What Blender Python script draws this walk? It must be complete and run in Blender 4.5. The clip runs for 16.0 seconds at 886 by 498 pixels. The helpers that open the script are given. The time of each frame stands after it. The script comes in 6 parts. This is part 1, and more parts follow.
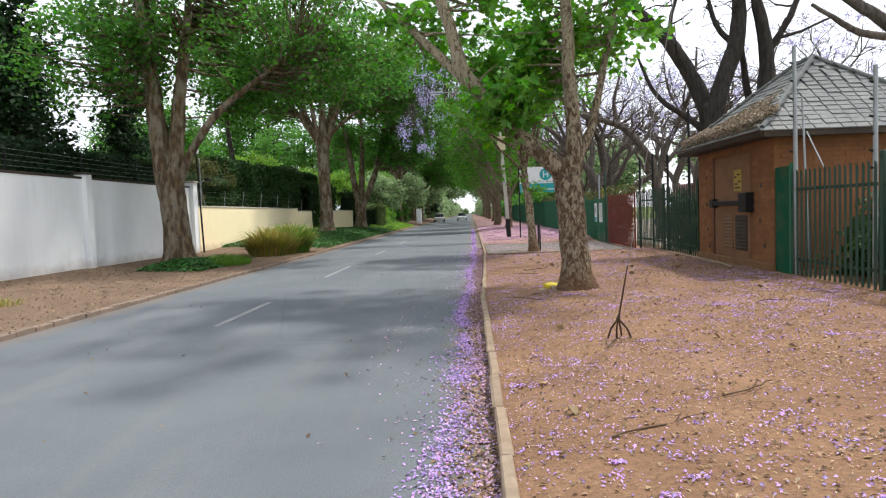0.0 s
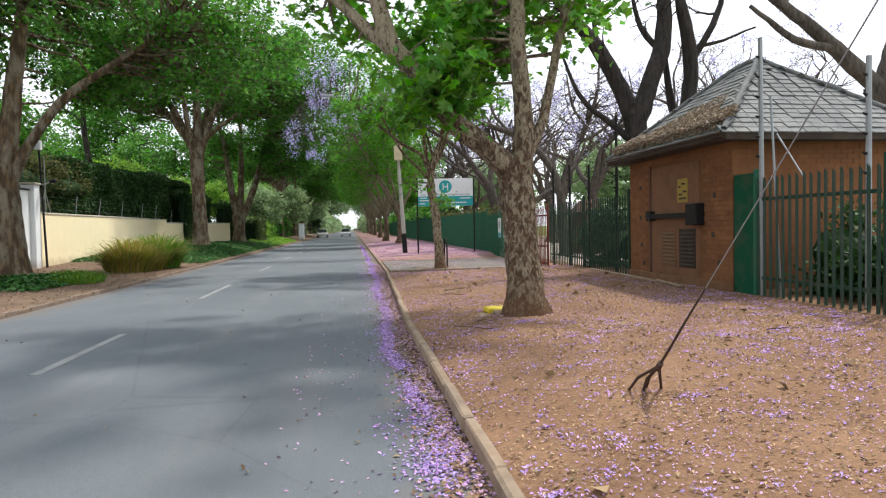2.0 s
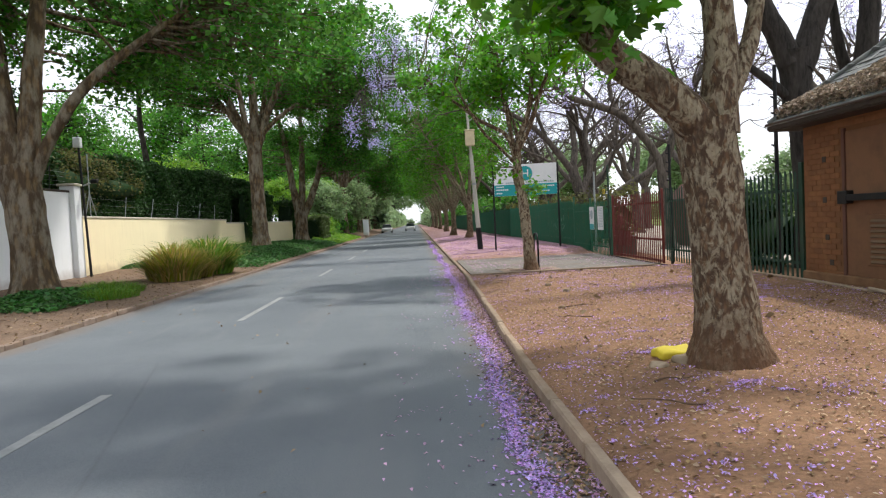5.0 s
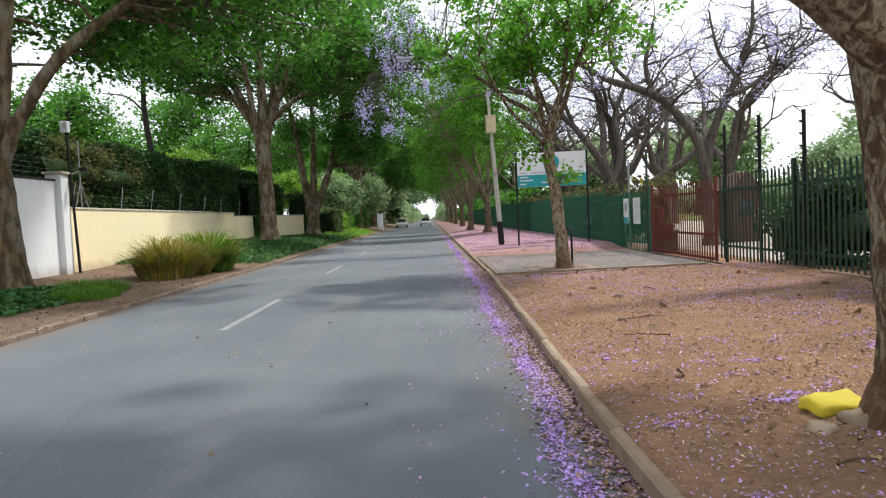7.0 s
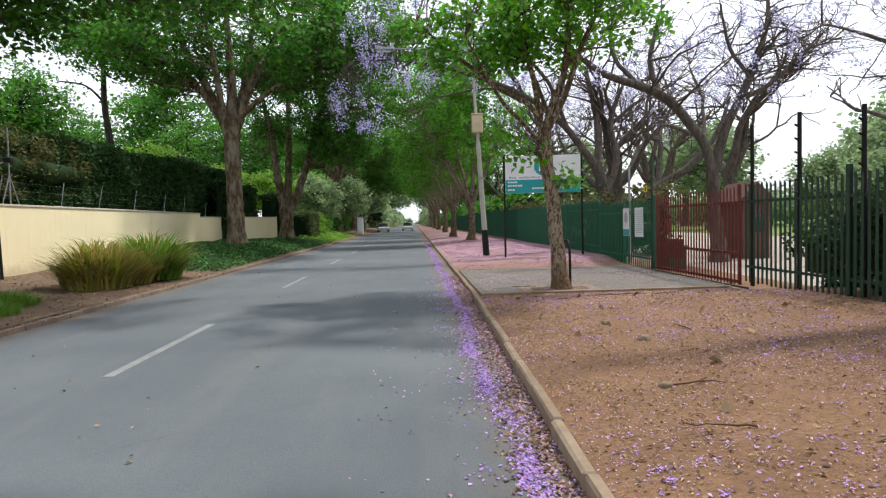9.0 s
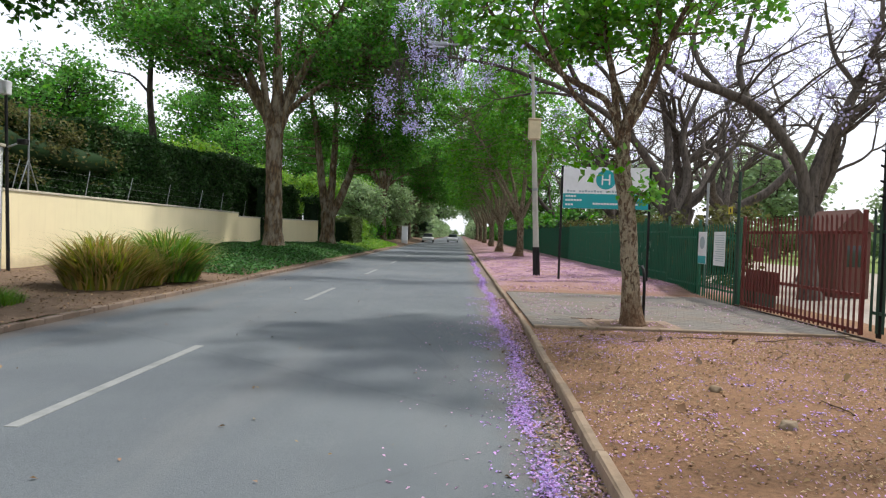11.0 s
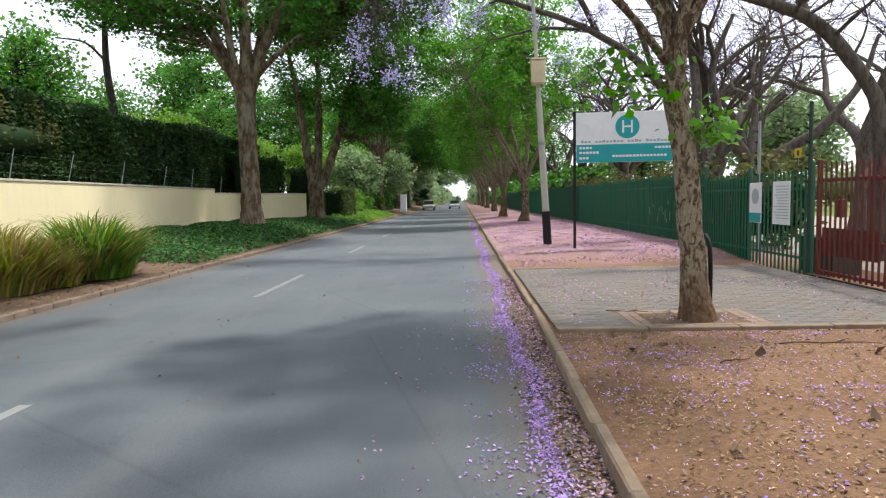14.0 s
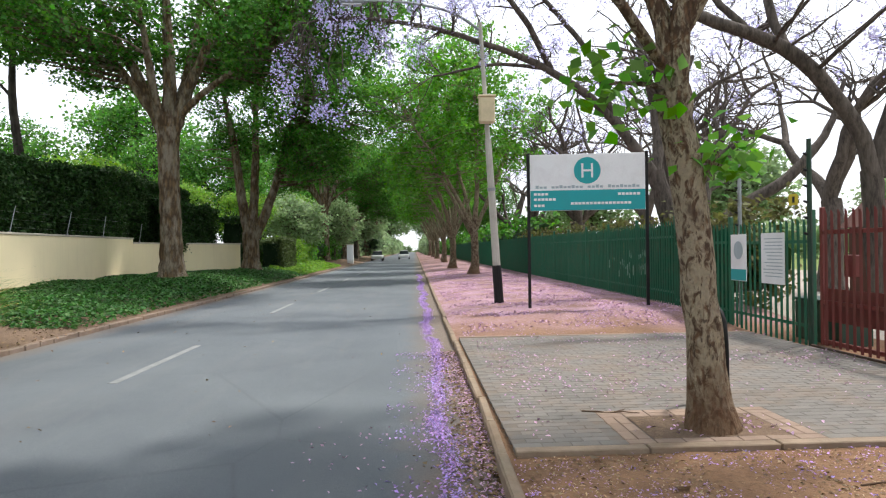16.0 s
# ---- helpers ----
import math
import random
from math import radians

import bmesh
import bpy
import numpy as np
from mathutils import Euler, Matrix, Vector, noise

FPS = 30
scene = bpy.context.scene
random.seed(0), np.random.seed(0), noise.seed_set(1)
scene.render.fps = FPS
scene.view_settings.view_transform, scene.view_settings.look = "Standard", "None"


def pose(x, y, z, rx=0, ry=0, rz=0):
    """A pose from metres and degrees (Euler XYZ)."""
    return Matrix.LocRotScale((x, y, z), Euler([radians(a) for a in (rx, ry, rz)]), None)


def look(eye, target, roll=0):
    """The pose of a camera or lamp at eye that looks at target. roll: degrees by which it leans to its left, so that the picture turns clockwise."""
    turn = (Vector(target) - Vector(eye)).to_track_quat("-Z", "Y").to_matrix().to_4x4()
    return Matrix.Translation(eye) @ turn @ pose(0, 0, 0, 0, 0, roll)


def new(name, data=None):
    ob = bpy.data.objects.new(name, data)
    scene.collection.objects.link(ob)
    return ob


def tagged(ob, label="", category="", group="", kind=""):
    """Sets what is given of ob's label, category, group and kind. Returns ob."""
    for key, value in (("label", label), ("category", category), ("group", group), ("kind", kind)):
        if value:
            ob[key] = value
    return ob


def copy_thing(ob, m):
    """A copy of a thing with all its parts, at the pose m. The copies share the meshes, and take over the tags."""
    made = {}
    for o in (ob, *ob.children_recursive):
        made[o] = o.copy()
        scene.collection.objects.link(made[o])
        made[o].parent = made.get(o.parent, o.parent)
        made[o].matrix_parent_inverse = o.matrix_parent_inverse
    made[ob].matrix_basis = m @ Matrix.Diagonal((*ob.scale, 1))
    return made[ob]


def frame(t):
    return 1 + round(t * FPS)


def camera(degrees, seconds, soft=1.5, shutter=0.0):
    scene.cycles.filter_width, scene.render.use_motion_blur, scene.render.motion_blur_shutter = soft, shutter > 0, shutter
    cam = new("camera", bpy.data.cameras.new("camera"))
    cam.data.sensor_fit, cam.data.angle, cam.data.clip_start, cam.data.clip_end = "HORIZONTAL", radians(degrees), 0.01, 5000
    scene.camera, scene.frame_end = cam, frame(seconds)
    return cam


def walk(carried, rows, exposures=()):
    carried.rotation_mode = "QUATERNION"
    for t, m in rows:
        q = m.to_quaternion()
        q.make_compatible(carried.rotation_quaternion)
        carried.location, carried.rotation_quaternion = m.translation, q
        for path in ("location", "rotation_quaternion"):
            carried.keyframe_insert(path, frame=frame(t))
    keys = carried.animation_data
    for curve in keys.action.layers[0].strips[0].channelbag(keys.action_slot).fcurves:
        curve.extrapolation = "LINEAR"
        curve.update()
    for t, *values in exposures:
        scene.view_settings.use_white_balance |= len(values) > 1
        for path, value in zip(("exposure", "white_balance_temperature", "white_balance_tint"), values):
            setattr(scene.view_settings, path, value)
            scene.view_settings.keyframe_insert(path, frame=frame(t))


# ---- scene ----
cam = camera(68.1, 16.0, 1.2)
PATH = [
    (0, (-0.485, 1.513, 1.625), (-0.576, 3.508, 1.514), -2.0),
    (0.5, (-0.779, 2.09, 1.467), (-0.707, 4.079, 1.267), -3.3),
    (1, (-0.933, 2.811, 1.453), (-0.725, 4.796, 1.328), -1.7),
    (1.5, (-1.118, 3.258, 1.465), (-1.035, 5.256, 1.428), -0.1),
    (2, (-1.114, 3.929, 1.479), (-0.842, 5.909, 1.411), -1.1),
    (2.5, (-1.145, 4.457, 1.497), (-0.944, 6.445, 1.425), -0.6),
    (3, (-1.174, 5.018, 1.532), (-0.891, 6.996, 1.449), -1.3),
    (3.5, (-1.224, 5.608, 1.529), (-1.107, 7.603, 1.437), -1.5),
    (4, (-1.275, 6.259, 1.517), (-1.086, 8.248, 1.424), -0.9),
    (4.5, (-1.307, 6.822, 1.548), (-1.19, 8.817, 1.472), -3.5),
    (4.7, (-1.347, 7.091, 1.553), (-1.268, 9.087, 1.468), -2.9),
    (6.8, (-1.318, 9.297, 1.535), (-1.205, 11.292, 1.449), -1.4),
    (7, (-1.415, 9.517, 1.476), (-1.382, 11.514, 1.378), -2.6),
    (7.5, (-1.297, 10.212, 1.557), (-1.07, 12.197, 1.458), -1.1),
    (8, (-1.269, 10.75, 1.53), (-1.251, 12.749, 1.451), -1.0),
    (8.5, (-1.268, 11.308, 1.54), (-1.15, 13.304, 1.507), 1.2),
    (9, (-1.229, 11.916, 1.546), (-1.143, 13.912, 1.461), -1.3),
    (9.5, (-1.246, 12.42, 1.54), (-1.324, 14.417, 1.473), -0.9),
    (9.7, (-1.207, 12.67, 1.539), (-1.267, 14.668, 1.493), 2.3),
    (11.8, (-1.193, 14.949, 1.548), (-1.207, 16.948, 1.492), 0.9),
    (12, (-1.224, 15.178, 1.551), (-1.153, 17.173, 1.428), 0.9),
    (12.5, (-1.173, 15.69, 1.546), (-1.13, 17.689, 1.481), -0.2),
    (13, (-1.077, 16.361, 1.55), (-0.998, 18.358, 1.475), 1.8),
    (13.5, (-1.066, 16.843, 1.544), (-0.904, 18.835, 1.47), 0.3),
    (14, (-0.986, 17.356, 1.565), (-1.049, 19.349, 1.415), -1.0),
    (14.5, (-0.88, 18.026, 1.57), (-0.761, 20.016, 1.406), -1.3),
    (15, (-0.884, 18.437, 1.622), (-0.905, 20.431, 1.461), -1.7),
    (15.5, (-0.81, 19.209, 1.617), (-0.71, 21.201, 1.46), -1.6),
    (16, (-0.691, 19.731, 1.616), (-0.604, 21.729, 1.616), -0.8),
]
walk(cam, [(t, look(eye, target, roll)) for t, eye, target, roll in PATH],
     [(0, 0.5), (1.5, 0.5), (2.5, 0.45), (3.5, 0.42), (4.7, 0.45), (7.2, 0.48), (8.0, 0.36), (8.5, 0.16), (9.0, 0.3), (9.5, 0.38), (12, 0.33), (14.5, 0.55), (15.4, 0.6), (16, 0.6)])

# ---- world and sun ----
SUN_FROM = Vector((0.48, 0.3, 1.0)).normalized()
world = bpy.data.worlds.new("sky")
scene.world = world
world.use_nodes = True
wn, wl = world.node_tree.nodes, world.node_tree.links
wn.clear()
sky = wn.new("ShaderNodeTexSky")
sky.sky_type = "NISHITA"
sky.sun_disc = False
sky.sun_elevation = math.asin(SUN_FROM.z)
sky.sun_rotation = math.atan2(SUN_FROM.x, SUN_FROM.y)
sky.dust_density, sky.air_density = 3.0, 1.0
clouds = wn.new("ShaderNodeTexNoise")
clouds.inputs["Scale"].default_value, clouds.inputs["Detail"].default_value = 2.2, 5
veil = wn.new("ShaderNodeMix")
veil.data_type = "RGBA"
veil.inputs["B"].default_value = (9.6, 9.9, 10.8, 1)
thin = wn.new("ShaderNodeMapRange")
thin.inputs["From Min"].default_value, thin.inputs["From Max"].default_value = 0.3, 0.65
thin.inputs["To Min"].default_value, thin.inputs["To Max"].default_value = 0.55, 0.9
back, wout = wn.new("ShaderNodeBackground"), wn.new("ShaderNodeOutputWorld")
back.inputs["Strength"].default_value = 0.118
wl.new(clouds.outputs["Fac"], thin.inputs["Value"])
wl.new(thin.outputs["Result"], veil.inputs["Factor"])
wl.new(sky.outputs["Color"], veil.inputs["A"])
wl.new(veil.outputs["Result"], back.inputs["Color"])
wl.new(back.outputs["Background"], wout.inputs["Surface"])

sun = new("sun", bpy.data.lights.new("sun", "SUN"))
sun.data.energy, sun.data.angle, sun.data.color = 2.9, radians(4.0), (1.0, 0.96, 0.9)
sun.matrix_world = look(SUN_FROM * 60, (0, 0, 0))


# ---- materials ----
class Mat:
    """A node material with a few short helpers."""

    def __init__(self, name, rough=0.8, metal=0.0, spec=0.3):
        self.m = bpy.data.materials.new(name)
        self.m.use_nodes = True
        self.n, self.l = self.m.node_tree.nodes, self.m.node_tree.links
        self.b = self.n["Principled BSDF"]
        self.b.inputs["Roughness"].default_value = rough
        self.b.inputs["Metallic"].default_value = metal
        self.b.inputs["Specular IOR Level"].default_value = spec
        self.co = self.n.new("ShaderNodeNewGeometry").outputs["Position"]

    def put(self, sock, v):
        if isinstance(v, bpy.types.NodeSocket):
            self.l.new(v, sock)
        else:
            sock.default_value = (*v, 1) if isinstance(v, tuple) and len(v) == 3 and sock.type == "RGBA" else v

    def local(self):
        self.co = self.n.new("ShaderNodeTexCoord").outputs["Object"]
        return self

    def scaled(self, s):
        k = self.n.new("ShaderNodeMapping")
        self.l.new(self.co, k.inputs["Vector"])
        k.inputs["Scale"].default_value = s
        return k.outputs["Vector"]

    def noise(self, scale, detail=4, rough=0.55, stretch=None, warp=0.0):
        k = self.n.new("ShaderNodeTexNoise")
        self.l.new(self.scaled(stretch) if stretch else self.co, k.inputs["Vector"])
        k.inputs["Scale"].default_value, k.inputs["Detail"].default_value, k.inputs["Roughness"].default_value = scale, detail, rough
        k.inputs["Distortion"].default_value = warp
        return k.outputs["Fac"]

    def cells(self, scale, stretch=None, feature="F1", out="Color"):
        k = self.n.new("ShaderNodeTexVoronoi")
        k.feature = feature
        self.l.new(self.scaled(stretch) if stretch else self.co, k.inputs["Vector"])
        k.inputs["Scale"].default_value = scale
        return k.outputs[out]

    def ramp(self, v, lo, hi, a=0.0, b=1.0):
        k = self.n.new("ShaderNodeMapRange")
        self.put(k.inputs["Value"], v)
        for key, x in zip(("From Min", "From Max", "To Min", "To Max"), (lo, hi, a, b)):
            k.inputs[key].default_value = x
        return k.outputs["Result"]

    def math(self, op, a, b=0.0):
        k = self.n.new("ShaderNodeMath")
        k.operation = op
        self.put(k.inputs[0], a), self.put(k.inputs[1], b)
        return k.outputs[0]

    def axis(self, i):
        k = self.n.new("ShaderNodeSeparateXYZ")
        self.l.new(self.co, k.inputs[0])
        return k.outputs[i]

    def mix(self, f, a, b, how="MIX"):
        k = self.n.new("ShaderNodeMix")
        k.data_type, k.blend_type = "RGBA", how
        self.put(k.inputs["Factor"], f), self.put(k.inputs["A"], a), self.put(k.inputs["B"], b)
        return k.outputs["Result"]

    def vary(self, c, hue=0.0, sat=0.0, val=0.2, by=None):
        k = self.n.new("ShaderNodeHueSaturation")
        r = by or self.n.new("ShaderNodeNewGeometry").outputs["Random Per Island"]
        self.put(k.inputs["Color"], c)
        self.put(k.inputs["Value"], self.ramp(r, 0, 1, 1 - val, 1 + val))
        if hue:
            self.put(k.inputs["Hue"], self.ramp(self.math("FRACT", self.math("MULTIPLY", r, 7.31)), 0, 1, 0.5 - hue, 0.5 + hue))
        if sat:
            self.put(k.inputs["Saturation"], self.ramp(self.math("FRACT", self.math("MULTIPLY", r, 13.7)), 0, 1, 1 - sat, 1 + sat))
        return k.outputs["Color"]

    def own(self):
        return self.n.new("ShaderNodeObjectInfo").outputs["Random"]

    def color(self, c):
        self.put(self.b.inputs["Base Color"], c)
        return self

    def bump(self, h, dist=0.01, strength=0.6):
        k = self.n.new("ShaderNodeBump")
        self.put(k.inputs["Height"], h)
        k.inputs["Distance"].default_value, k.inputs["Strength"].default_value = dist, strength
        self.l.new(k.outputs["Normal"], self.b.inputs["Normal"])
        return self

    def thin(self, c, share=0.35):
        """Lets light through, as leaves do."""
        tr, add = self.n.new("ShaderNodeBsdfTranslucent"), self.n.new("ShaderNodeMixShader")
        self.put(tr.inputs["Color"], c)
        add.inputs[0].default_value = share
        self.l.new(self.b.outputs[0], add.inputs[1])
        self.l.new(tr.outputs[0], add.inputs[2])
        self.l.new(add.outputs[0], self.n["Material Output"].inputs["Surface"])
        return self


def leaf_mat(name, c, hue=0.02, val=0.3, share=0.4, glow=1.4, rough=0.6):
    k = Mat(name, rough, spec=0.2)
    v = k.vary(k.mix(k.noise(0.5, 2), c, tuple(min(1, x * 1.25) for x in c)), hue, 0.15, val)
    return k.color(v).thin(k.mix(1.0, v, (glow, glow * 1.05, glow * 0.9), "MULTIPLY"), share).m


def paint(name, c, rough=0.5, metal=0.0, dirt=(0.12, 0.09, 0.06), amount=0.35, spec=0.4):
    k = Mat(name, rough, metal, spec)
    f = k.math("MULTIPLY", k.ramp(k.noise(3.0, 6, 0.65), 0.45, 0.8), amount)
    fine = k.mix(k.ramp(k.noise(40, 3), 0.3, 0.7, 0, 0.25), c, tuple(x * 0.75 for x in c))
    return k.color(k.mix(f, fine, dirt)).bump(k.noise(60, 3), 0.002, 0.3).m


def m_asphalt():
    k = Mat("asphalt", 0.86, spec=0.25)
    grain = k.noise(170, 2, 0.7)
    base = k.mix(k.ramp(grain, 0.3, 0.7), (0.074, 0.085, 0.095), (0.142, 0.159, 0.174))
    patch = k.mix(k.ramp(k.noise(0.35, 4, 0.6), 0.35, 0.7), base, k.mix(1.0, base, (1.32, 1.31, 1.27), "MULTIPLY"))
    worn = k.mix(k.ramp(k.noise(1.4, 5, 0.6, (1, 0.12, 1)), 0.5, 0.75, 0, 0.35), patch, (0.2, 0.2, 0.195))
    side = k.math("ADD", k.axis(0), k.math("MULTIPLY", k.noise(1.3, 5, 0.6), 0.9))
    dust = k.mix(k.ramp(k.noise(25, 4, 0.7), 0.3, 0.7), (0.215, 0.17, 0.135), (0.135, 0.108, 0.088))
    edge = k.mix(k.ramp(side, -0.45, 0.2), worn, dust)
    west = k.math("SUBTRACT", k.math("MULTIPLY", k.noise(1.1, 5, 0.6), 0.8), k.axis(0))
    edge = k.mix(k.ramp(west, 7.15, 7.65, 0, 0.75), edge, dust)
    cr = k.ramp(k.cells(0.16, None, "DISTANCE_TO_EDGE", "Distance"), 0.0, 0.003, 0.18, 0)
    return k.color(k.mix(cr, edge, (0.05, 0.05, 0.05))).bump(k.math("ADD", grain, k.noise(60, 2)), 0.006, 0.7).m


def m_verge():
    k = Mat("bare_earth", 0.95, spec=0.12)
    soil = k.mix(k.ramp(k.noise(1.1, 6, 0.62), 0.3, 0.72), (0.31, 0.182, 0.108), (0.195, 0.109, 0.065))
    soil = k.mix(k.ramp(k.noise(22, 5, 0.75), 0.42, 0.7, 0, 0.7), soil, (0.12, 0.075, 0.05))
    straw = k.ramp(k.noise(9, 5, 0.8, (1, 3.5, 1), 1.2), 0.55, 0.72, 0, 0.55)
    soil = k.mix(straw, soil, (0.42, 0.30, 0.16))
    far = k.math("ADD", k.axis(1), k.math("MULTIPLY", k.noise(0.6, 4), 5))
    litter = k.ramp(k.math("ADD", k.noise(14, 5, 0.75), k.math("MULTIPLY", k.noise(0.8, 4), 0.6)), 0.66, 0.9)
    pink = k.mix(k.noise(45, 3), (0.52, 0.33, 0.45), (0.62, 0.42, 0.58))
    zone = k.math("MULTIPLY", k.ramp(far, 33.0, 37.0), k.ramp(far, 60, 110, 0.9, 0.45))
    soil = k.mix(k.math("MULTIPLY", zone, k.ramp(litter, 0, 1, 0.04, 0.7)), soil, pink)
    return k.color(soil).bump(k.math("ADD", k.noise(30, 5, 0.7), k.math("MULTIPLY", k.noise(3, 3), 1.5)), 0.03, 0.7).m


def m_soil():
    k = Mat("leaf_litter_earth", 0.95, spec=0.1)
    soil = k.mix(k.ramp(k.noise(0.9, 6, 0.65), 0.3, 0.7), (0.195, 0.135, 0.097), (0.12, 0.085, 0.062))
    soil = k.mix(k.ramp(k.noise(18, 5, 0.8), 0.5, 0.7, 0, 0.7), soil, (0.33, 0.23, 0.14))
    return k.color(soil).bump(k.noise(25, 5, 0.7), 0.03, 0.8).m


def m_lawn():
    k = Mat("lawn", 0.9, spec=0.15)
    c = k.mix(k.ramp(k.noise(0.25, 5, 0.6), 0.35, 0.7), (0.12, 0.2, 0.045), (0.24, 0.25, 0.09))
    return k.color(k.mix(k.ramp(k.noise(20, 4), 0.4, 0.7, 0, 0.6), c, (0.07, 0.11, 0.03))).bump(k.noise(40, 4), 0.03, 0.8).m


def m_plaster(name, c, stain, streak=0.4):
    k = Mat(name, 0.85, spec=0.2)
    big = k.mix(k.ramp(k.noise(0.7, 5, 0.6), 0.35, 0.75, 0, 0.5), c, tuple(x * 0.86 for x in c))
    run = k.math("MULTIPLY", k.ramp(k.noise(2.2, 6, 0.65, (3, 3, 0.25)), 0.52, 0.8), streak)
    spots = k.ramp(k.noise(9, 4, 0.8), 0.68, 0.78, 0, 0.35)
    # Browner and darker towards the ground, with an uneven upper edge.
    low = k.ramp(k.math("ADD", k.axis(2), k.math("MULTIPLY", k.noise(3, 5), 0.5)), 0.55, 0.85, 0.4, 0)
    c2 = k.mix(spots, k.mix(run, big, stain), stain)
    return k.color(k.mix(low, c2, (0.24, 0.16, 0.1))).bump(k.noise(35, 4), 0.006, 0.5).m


def m_bark_plane(name="plane_tree_bark", more=0.0, tone=1.1, rise=0.1):
    k = Mat(name, 0.85, spec=0.2)
    big = k.noise(15, 5, 0.65, (1, 1, 0.5), 0.8)
    flake = k.ramp(k.cells(24, (1, 1, 0.42), "F1", "Distance"), 0.15, 0.6)
    pale = k.mix(k.noise(30, 3), tuple(c * tone for c in (0.37, 0.31, 0.205)), tuple(c * tone for c in (0.21, 0.175, 0.13)))
    tan = k.mix(flake, (0.18, 0.108, 0.06), (0.085, 0.053, 0.033))
    big = k.math("ADD", big, k.ramp(k.axis(2), 2.2, 4.0, 0, rise))
    c = k.mix(k.ramp(big, 0.46 - more, 0.58 - more), tan, pale)
    scab = k.ramp(k.noise(34, 4, 0.6, (1, 1, 0.33), 0.4), 0.6, 0.66, 0, 0.85)
    c = k.mix(scab, c, (0.065, 0.045, 0.032))
    shed = k.ramp(k.noise(5, 5, 0.65, (1, 1, 0.5)), 0.56 + more, 0.64 + more, 0, 0.75)
    c = k.mix(shed, c, k.mix(flake, (0.13, 0.085, 0.055), (0.075, 0.05, 0.035)))
    low = k.ramp(k.math("ADD", k.axis(2), k.math("MULTIPLY", k.noise(9, 5, 0.7), 1.0)), 0.75, 1.25, 0.85, 0)
    c = k.mix(low, c, k.mix(k.noise(22, 4, 0.7, (1, 1, 0.35)), (0.2, 0.1, 0.048), (0.07, 0.044, 0.028)))
    return k.color(c).bump(k.math("ADD", flake, k.math("MULTIPLY", k.noise(26, 5, 0.7, (1, 1, 0.3)), 2.0)), 0.025, 0.9).m


def m_bark_west():
    k = Mat("brown_flaking_bark", 0.9, spec=0.15)
    plates = k.ramp(k.cells(9, (1, 1, 0.3), "F1", "Distance"), 0.1, 0.6)
    c = k.mix(k.noise(6, 5, 0.7, (1, 1, 0.3), 0.5), (0.27, 0.18, 0.092), (0.115, 0.08, 0.046))
    c = k.mix(k.ramp(plates, 0.4, 1, 0, 0.7), c, (0.055, 0.038, 0.028))
    c = k.mix(k.ramp(k.noise(3.4, 5, 0.65, (1, 1, 0.4)), 0.45, 0.6, 0, 0.8), c, (0.30, 0.26, 0.195))
    return k.color(c).bump(k.math("ADD", plates, k.math("MULTIPLY", k.noise(16, 5, 0.7, (1, 1, 0.25)), 2.0)), 0.05, 1.0).m


def m_bark_dark(name, a, b):
    k = Mat(name, 0.9, spec=0.15)
    ridg = k.noise(14, 5, 0.7, (1, 1, 0.22))
    c = k.mix(k.ramp(ridg, 0.35, 0.65), a, b)
    return k.color(k.mix(k.ramp(k.noise(2, 4), 0.5, 0.7, 0, 0.4), c, tuple(x * 1.5 for x in b))).bump(ridg, 0.03, 0.9).m


def m_brick():
    k = Mat("orange_brick", 0.88, spec=0.15)
    c = k.mix(k.own(), (0.225, 0.1, 0.045), (0.165, 0.075, 0.036))
    c = k.mix(k.ramp(k.noise(2.6, 6, 0.7), 0.46, 0.68, 0, 0.65), c, (0.29, 0.145, 0.065))
    c = k.mix(k.ramp(k.noise(1.1, 5, 0.7, (1, 1, 2)), 0.52, 0.75, 0, 0.65), c, (0.15, 0.08, 0.045))
    return k.color(k.mix(k.ramp(k.noise(45, 4), 0.5, 0.7, 0, 0.3), c, (0.14, 0.07, 0.035))).bump(k.noise(40, 5), 0.006, 0.7).m


def m_mortar():
    k = Mat("brown_mortar", 0.95, spec=0.1)
    return k.color(k.mix(k.noise(6, 5), (0.2, 0.098, 0.046), (0.14, 0.07, 0.035))).bump(k.noise(50, 4), 0.005, 0.6).m


def m_slate():
    k = Mat("grey_shingle", 0.8, spec=0.25)
    c = k.mix(k.own(), (0.115, 0.122, 0.122), (0.205, 0.21, 0.207))
    c = k.mix(k.ramp(k.noise(2.5, 5, 0.65), 0.45, 0.7, 0, 0.6), c, (0.28, 0.28, 0.26))
    return k.color(k.mix(k.ramp(k.noise(14, 4, 0.7), 0.55, 0.75, 0, 0.7), c, (0.1, 0.09, 0.075))).bump(k.noise(40, 4), 0.006, 0.6).m


def m_concrete(name, a, b, brown=0.4):
    k = Mat(name, 0.9, spec=0.2)
    c = k.mix(k.ramp(k.noise(5, 6, 0.65), 0.35, 0.7), a, b)
    c = k.mix(k.ramp(k.noise(1.6, 5, 0.7), 0.45, 0.7, 0, brown), c, (0.26, 0.16, 0.09))
    return k.color(k.vary(c, val=0.1, by=k.own())).bump(k.noise(70, 4), 0.005, 0.7).m


